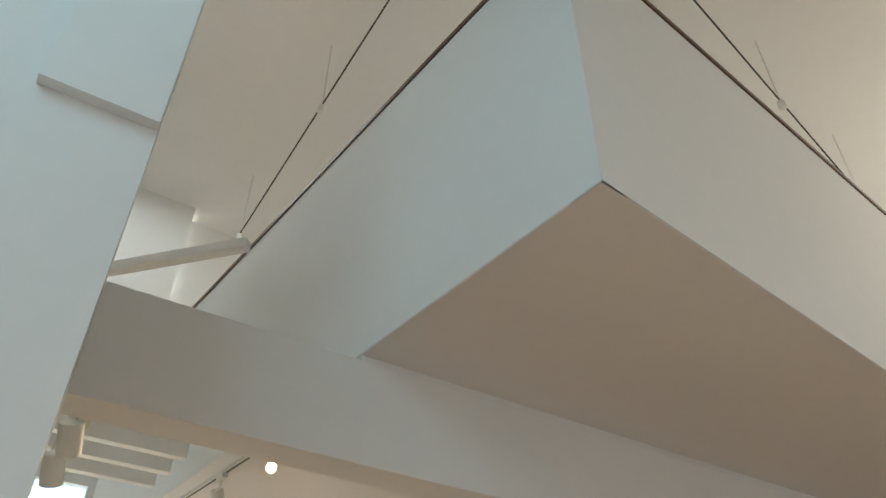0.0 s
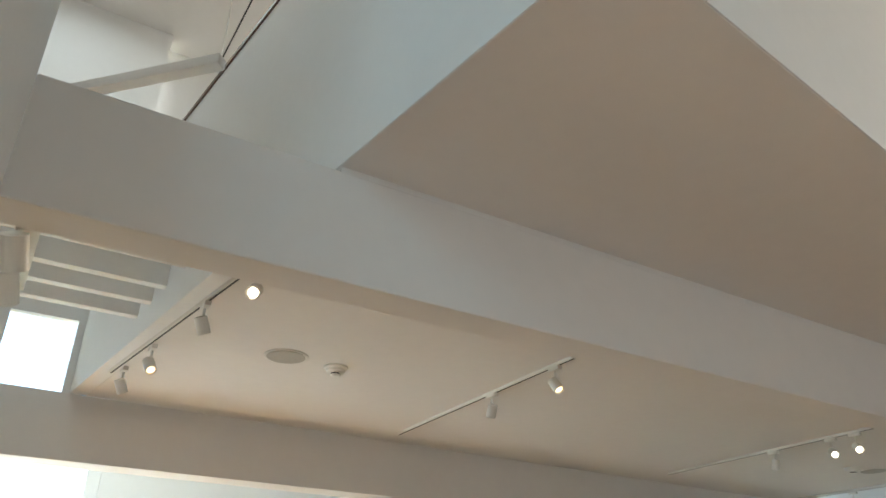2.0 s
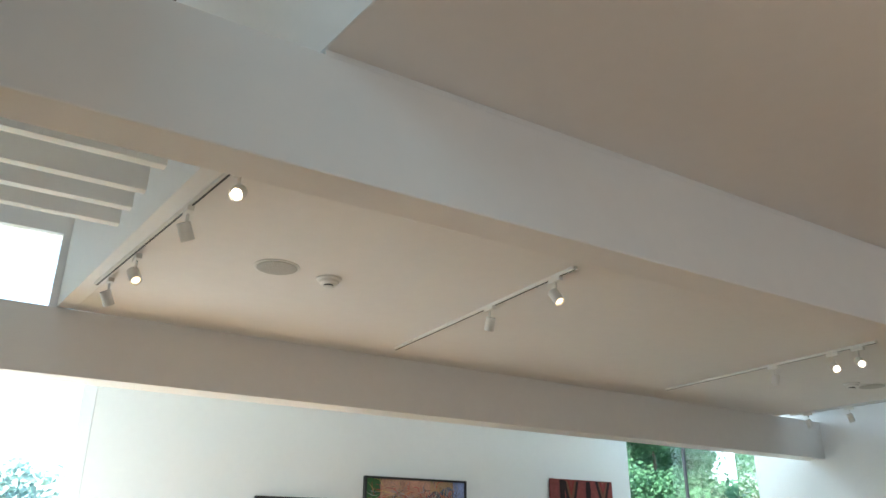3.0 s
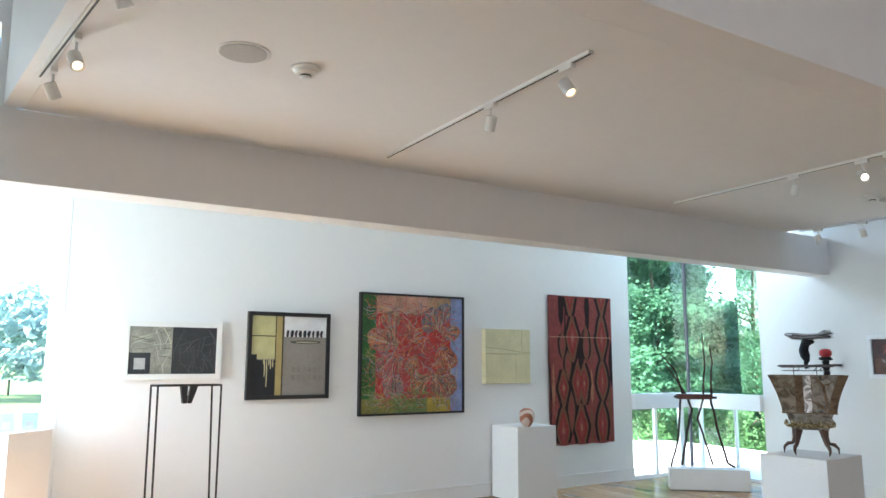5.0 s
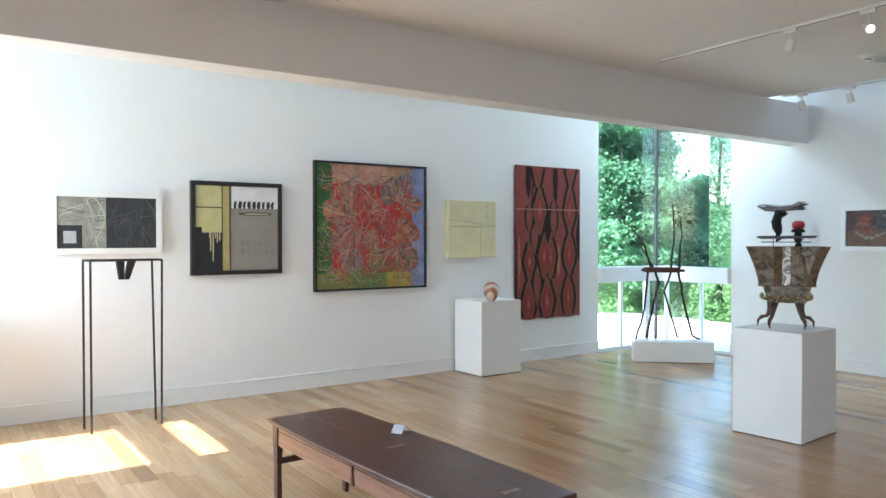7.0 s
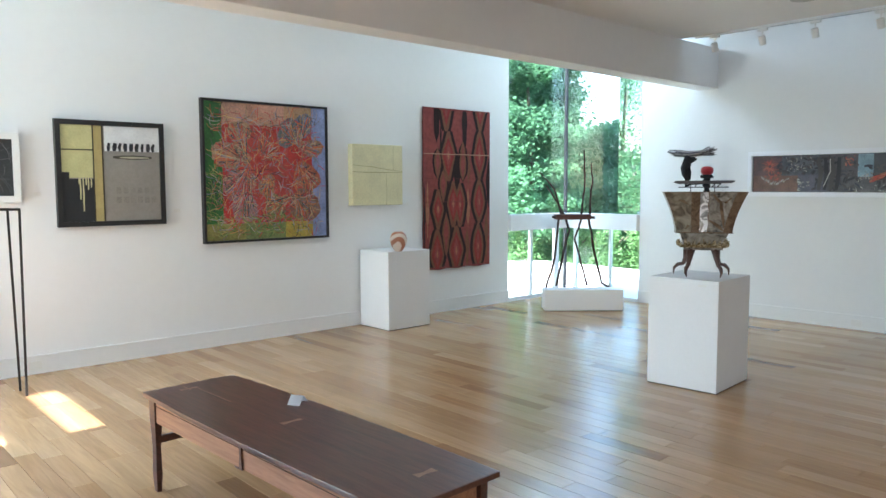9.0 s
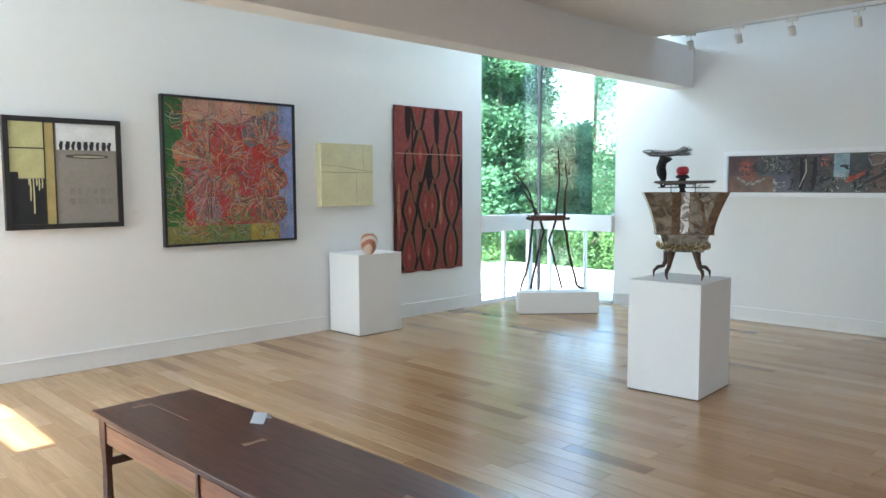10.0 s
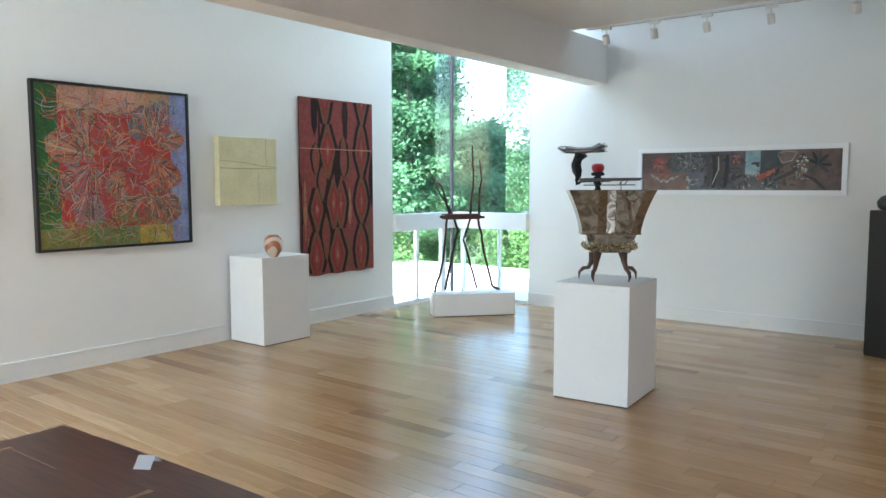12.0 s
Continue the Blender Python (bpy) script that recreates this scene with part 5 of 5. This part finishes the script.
track((-0.62, 1.26, 0), (-0.90, 3.42, 0))
track((1.655, 1.40, 0), (1.702, 3.90, 0))
track((5.08, 1.40, 0), (5.17, 3.86, 0))
track((7.86, 4.16, 0), (8.0, -2.5, 0))
for x, y, aim, lit in ((-0.60, 1.20, (-0.35, -0.75, -0.55), 2), (-0.69, 1.80, (0.5, 0.35, -1), 0), (-0.775, 2.68, (0.2, -0.6, -0.8), 1), (-0.84, 3.24, (0.5, 0.4, -1), 0),
                       (1.655, 1.60, (0.1, -0.55, -0.8), 1), (1.66, 2.36, (0.1, 0.5, -1), 0),
                       (5.09, 1.58, (-0.6, -0.6, -0.5), 2), (5.10, 1.82, (-0.6, -0.6, -0.5), 2), (5.12, 2.45, (0, 0.3, -1), 0),
                       (7.87, 3.92, (0.5, 0, -1), 0), (7.88, 3.36, (0.5, 0, -1), 0), (7.90, 2.80, (0.5, 0, -1), 0), (7.91, 2.17, (0.5, 0, -1), 0), (7.92, 1.42, (0.5, 0.1, -1), 0)):
    spotlight(x, y, aim, lit)
for y in (0.46, 0.80):
    spotlight(-1.64, y, (0.25, 0.6, -0.8), 1, top=BEAM + 0.08, r=0.045, ln=0.13, drop=0.11)
bm = bmesh.new()
box(bm, -1.66, -1.58, 0.341, 1.1, BEAM + 0.081, BEAM + 0.13)
whole("spot_bar", bm, SPOTWHITE, "white bar carrying two spotlights behind the beam", "lighting bar")


def ceiling_disc(name, x, y, rings, mat, label, cat):
    t = thing(name, label, cat, pose(x, y, CEIL))
    bm = bmesh.new()
    lathe(bm, rings, 40)
    part("body", bm, mat, t, smooth=False)
    return t


for x, y in ((0.04, 2.46), (6.95, 2.52)):
    t = ceiling_disc("ceiling_speaker", x, y, [(0.150, -0.001), (0.150, -0.006), (0.138, -0.008), (0.13, -0.006)], PLASTIC, "round flush ceiling loudspeaker with a grey grille", "speaker")
    bm = bmesh.new()
    lathe(bm, [(0.129, -0.0065), (0.129, -0.010)], 40)
    part("grille", bm, GREY, t, "grey perforated grille")
for x, y in ((0.42, 2.49), (6.62, 2.56)):
    t = ceiling_disc("smoke_detector", x, y, [(0.085, -0.001), (0.085, -0.012), (0.07, -0.02), (0.065, -0.036), (0.05, -0.045)], PLASTIC, "round white smoke detector on the ceiling", "detector")
    bm = bmesh.new()
    lathe(bm, [(0.032, -0.0455), (0.032, -0.056)], 24)
    part("sensor", bm, DARKJOINT, t)
    bm = bmesh.new()
    lathe(bm, [(0.036, -0.0562), (0.034, -0.064), (0.02, -0.068)], 24)
    part("cap", bm, PLASTIC, t)


# ---- outlets and wall labels ----
def outlet(m, label):
    t = thing("wall_outlet", label, "outlet", m)
    bm = bmesh.new()
    box(bm, -0.058, 0.058, -0.008, -0.001, -0.036, 0.036)
    part("plate", bm, PLASTIC, t, bevel=0.003)
    for x in (-0.025, 0.025):
        bm = bmesh.new()
        box(bm, x - 0.015, x + 0.015, -0.0105, -0.0085, -0.014, 0.014)
        part("socket", bm, PLASTIC, t)


outlet(pose(1.236, NORTH - 0.018, 0.078), "white double outlet in the baseboard")
outlet(pose(5.72, NORTH - 0.018, 0.078), "white double outlet in the baseboard")
outlet(pose(east(2.6) - 0.018, 2.6, 0.08, 0, 0, 90 + 1.64 - 180), "white double outlet in the baseboard")
for x, z in ((1.30, 1.60), (2.56, 1.42), (4.47, 1.40), (5.53, 1.43)):
    bm = bmesh.new()
    box(bm, x, x + 0.06, NORTH - 0.004, NORTH - 0.001, z, z + 0.035)
    whole("wall_label", bm, PLASTIC, "tiny white caption card on the wall", "label", group="wall labels")

# ---- outdoors ----
GRASS = material("sunlit_grass", (0.12, 0.17, 0.05), 0.9, vary=0.4, scale=0.8, bump=0.6, bump_scale=20)
PAVE = material("pale_terrace", (0.80, 0.79, 0.77), 0.8, vary=0.08, scale=2, bump=0.1)
bm = bmesh.new()
prism(bm, [(600 * math.cos(a * math.pi / 24), 600 * math.sin(a * math.pi / 24)) for a in range(48)], -0.6, -0.35)
whole("ground", bm, GRASS, "wide grassy ground outside", "ground", "structure")
structure("terrace", [(rect(8.99, 12.6, 1.0, 12), -0.34, -0.03), (rect(-9, 8.985, 7.06, 12), -0.34, -0.03)], PAVE, "pale terrace paving outside the windows", "pavement")
BARK = material("grey_bark", (0.16, 0.13, 0.10), 0.9, vary=0.4, scale=8, bump=0.8, bump_scale=30)


def leaf_material(name, cols):
    """Leaves that let some light through."""
    m = island_material(name, cols, 0.75, 0.0)
    m.node_tree.nodes["Principled BSDF"].inputs["Specular IOR Level"].default_value = 0.15
    n, l = m.node_tree.nodes, m.node_tree.links
    tr, mx = n.new("ShaderNodeBsdfTranslucent"), n.new("ShaderNodeMixShader")
    mx.inputs[0].default_value = 0.68
    ramp = next(k for k in n if k.bl_idname == "ShaderNodeValToRGB")
    l.new(ramp.outputs[0], tr.inputs[0])
    l.new(n["Principled BSDF"].outputs[0], mx.inputs[1])
    l.new(tr.outputs[0], mx.inputs[2])
    l.new(mx.outputs[0], n["Material Output"].inputs[0])
    return m


LEAF = leaf_material("green_leaves", ((0.13, 0.27, 0.155), (0.14, 0.30, 0.17), (0.165, 0.345, 0.195), (0.195, 0.39, 0.23), (0.115, 0.25, 0.15), (0.15, 0.32, 0.185)))
# Paler, bluer leaves: distance haze is put into their colour.
HAZELEAF = leaf_material("haze_tinted_leaves", ((0.37, 0.49, 0.48), (0.43, 0.55, 0.55), (0.49, 0.60, 0.61)))


SHRUBLEAF = leaf_material("bright_shrub_leaves", ((0.17, 0.31, 0.14), (0.21, 0.37, 0.16), (0.26, 0.42, 0.20), (0.14, 0.27, 0.12)))


def leaf(v, f, c, size, rnd_):
    d = Vector((rnd_.gauss(0, 1), rnd_.gauss(0, 1), rnd_.gauss(0, 0.5))).normalized()
    u = d.orthogonal().normalized() * size * 0.34
    k = len(v)
    v += [c - d * size * 0.5, c + u, c + d * size * 0.5 + Vector((0, 0, -0.2 * size)), c - u]
    f.append((k, k + 1, k + 2, k + 3))


def tree(x, y, h, spread, leaves, size, seed, low=0.12, name="tree", label="leafy green broadleaf tree with a grey trunk", mat=None):
    r = random.Random(seed)
    t = thing(name, label, "tree", pose(x, y, -0.35), group="trees outside")
    bm = bmesh.new()
    lean = Vector((r.uniform(-0.4, 0.4), r.uniform(-0.4, 0.4), 0))
    tube(bm, [Vector((0, 0, h * 0.95 * k / 6)) + lean * (k / 6) ** 1.5 for k in range(7)], [0.010 * h * (1 - 0.14 * k) for k in range(7)], 9)
    tips = []
    for k in range(26):
        z = h * r.uniform(max(low, 0.04), 0.95)
        a, ln = r.uniform(0, 6.28), spread * r.uniform(0.5, 1.0) * (1.1 - 0.45 * z / h)
        p = Vector((0, 0, z)) + lean * (z / h) ** 1.5
        q = p + Vector((math.cos(a), math.sin(a), r.uniform(0.05, 0.4))) * ln
        tube(bm, [p, p.lerp(q, 0.5) + Vector((0, 0, 0.08 * ln)), q], [0.0035 * h, 0.0022 * h, 0.001 * h], 5)
        tips += [(p.lerp(q, s), ln) for s in (0.45, 0.7, 0.9, 1.0)]
    part("trunk", bm, BARK, t, smooth=True)
    v, f = [], []
    for _ in range(leaves):
        c, ln = r.choice(tips)
        g = spread * 0.17
        leaf(v, f, c + Vector((r.gauss(0, g), r.gauss(0, g), r.gauss(0, g * 0.55))), size * r.uniform(0.6, 1.3), r)
    me = bpy.data.meshes.new("crown")
    me.from_pydata([tuple(p) for p in v], [], f)
    me.materials.append(mat or LEAF)
    ob = new("crown", me)
    ob.parent = t
    return t


rnd = random.Random(21)
for k, (x, y, h, s, c) in enumerate(((12.6, 13.6, 12, 2.7, 14000), (11.0, 14.8, 13, 2.8, 14000), (12.2, 11.9, 7.5, 1.6, 30000), (14.5, 14.0, 8.5, 1.9, 30000), (18.8, 18.2, 10, 2.4, 26000), (22.0, 21.6, 12, 3.0, 24000),
                                     (20.5, 18.4, 11, 1.9, 26000), (16.2, 14.3, 9, 1.7, 30000), (13.1, 11.25, 7.5, 1.05, 40000), (14.4, 12.5, 8.5, 1.25, 36000), (17.8, 15.8, 9.5, 1.4, 30000),
                                     (9.3, 14.4, 8, 2.0, 16000), (9.9, 18.2, 10, 2.6, 16000), (8.4, 17.0, 9, 2.2, 12000),
                                     (16.0, 13.4, 2.2, 1.2, 8000), (19.0, 14.4, 2.2, 1.3, 8000), (22, 17.0, 2.6, 1.6, 8000), (16.8, 11.6, 2.0, 1.2, 8000), (21.0, 13.2, 2.4, 1.5, 8000), (21.6, 17.8, 4.3, 2.0, 12000), (22.4, 16.4, 3.9, 2.0, 12000), (23.2, 15.2, 3.7, 2.0, 12000), (24.0, 13.8, 3.8, 2.0, 12000), (26.0, 19.0, 4.6, 2.4, 10000))):
    tree(x, y, h, s, int(c * 1.2), 0.105 + 0.005 * (x - 12), 100 + k, 0.04)
for k in range(7):
    tree(42 + k * 5 + rnd.uniform(-2, 2), 40 - k * 2.5 + rnd.uniform(-3, 3), rnd.uniform(5.2, 6.6), 3.6, 6000, 0.42, 200 + k, 0.05, label="distant leafy tree below the open sky")
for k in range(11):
    tree(-34 + k * 6 + rnd.uniform(-2, 2), 48 + rnd.uniform(-4, 6), rnd.uniform(6, 8.5), 3.8, 1800, 0.6, 300 + k, 0.06, label="distant leafy tree with haze painted into its pale leaves", mat=HAZELEAF)


def shrub(x, y, h, w, count, seed):
    r = random.Random(seed)
    t = thing("shrub", "bright green leafy shrub beyond the terrace", "shrub", pose(x, y, -0.35), group="shrubs outside")
    bm = bmesh.new()
    for k in range(7):
        a = r.uniform(0, 6.28)
        tube(bm, [(0, 0, 0), (math.cos(a) * w * 0.25, math.sin(a) * w * 0.25, h * 0.5), (math.cos(a) * w * 0.5, math.sin(a) * w * 0.5, h * 0.85)], [0.03, 0.02, 0.008], 5)
    part("stems", bm, BARK, t)
    v, f = [], []
    for _ in range(count):
        a, q, z = r.uniform(0, 6.28), math.sqrt(r.random()), r.random()
        rad = w * 0.6 * q * (1.1 - 0.5 * z)
        leaf(v, f, Vector((math.cos(a) * rad, math.sin(a) * rad, h * z + r.gauss(0, 0.06))), 0.075 * r.uniform(0.6, 1.4), r)
    me = bpy.data.meshes.new("foliage")
    me.from_pydata([tuple(p) for p in v], [], f)
    me.materials.append(SHRUBLEAF)
    new("foliage", me).parent = t


for k in range(9):
    shrub(11.2 + k * 0.75 + rnd.uniform(-0.2, 0.2), 13.0 - k * 0.75 + rnd.uniform(-0.3, 0.3), rnd.uniform(0.9, 1.25), 1.3, 5200, 500 + k)

# ---- oak floor ----
W, GAP, FX0, FX1, FY0, FY1 = 0.127, 0.0012, -5.0, 9.1, -6.0, 6.8
structure("subfloor", [([(-5.0, FY0), (east(FY0) + 0.2, FY0), (8.99, 5.4), (8.99, NORTH + 0.25), (-2.85, NORTH + 0.25), (-2.85, 0.0), (-5.0, 0.0)], -0.12, -0.012)], SUB, "dark base below the floorboards", "floor")
floor = thing("floor", "glossy oak strip floor in mixed honey tones", "floor", kind="structure")
rnd = random.Random(77)
stock = {}


def plank_mesh(ln):
    if ln not in stock:
        bm = bmesh.new()
        w, b = W / 2 - GAP / 2, 0.0012
        h = ln / 2 - GAP / 2
        lo = [bm.verts.new((x, y, -0.012)) for x, y in ((-w, -h), (w, -h), (w, h), (-w, h))]
        mid = [bm.verts.new((x, y, -b)) for x, y in ((-w, -h), (w, -h), (w, h), (-w, h))]
        hi = [bm.verts.new((x, y, 0)) for x, y in ((-w + b, -h + b), (w - b, -h + b), (w - b, h - b), (-w + b, h - b))]
        for p, q in ((lo, mid), (mid, hi)):
            for i in range(4):
                bm.faces.new((p[i], p[(i + 1) % 4], q[(i + 1) % 4], q[i]))
        bm.faces.new(hi)
        stock[ln] = mesh_of("plank", bm, OAK)
    return stock[ln]


singles, rest_v, rest_f = 0, [], []
LENGTHS = (0.6, 0.75, 0.9, 1.05, 1.2, 1.35, 1.5)
x = FX0
while x < FX1:
    y = FY0 - rnd.uniform(0, 0.9)
    xc = x + W / 2
    while y < FY1 - 0.02:
        ln = rnd.choice(LENGTHS)
        end = min(y + ln, FY1)
        if end - y < 0.02:
            break
        yc = (y + end) / 2
        near = 1.4 < xc < 5.0 and 1.2 < yc < 6.2 and end == y + ln and singles < 300
        if near:
            ob = new("plank", plank_mesh(ln))
            ob.location = (xc, yc, 0)
            ob.parent = floor
            singles += 1
        elif xc < east(yc) + 0.1 and (xc > -2.6 or yc < 0):
            w, h, b = W / 2 - GAP / 2, (end - y) / 2 - GAP / 2, 0.0012
            k = len(rest_v)
            for s, z in ((0, -0.012), (0, -b), (b, 0)):
                rest_v += [(xc - w + s, yc - h + s, z), (xc + w - s, yc - h + s, z), (xc + w - s, yc + h - s, z), (xc - w + s, yc + h - s, z)]
            for o in (0, 4):
                rest_f += [(k + o + i, k + o + (i + 1) % 4, k + o + 4 + (i + 1) % 4, k + o + 4 + i) for i in range(4)]
            rest_f.append((k + 8, k + 9, k + 10, k + 11))
        y = end
    x += W
me = bpy.data.meshes.new("planks_further_off")
me.from_pydata(rest_v, [], rest_f)
me.materials.append(OAK)
ob = new("planks_further_off", me)
ob.parent = floor
tagged(ob, kind="stuff")
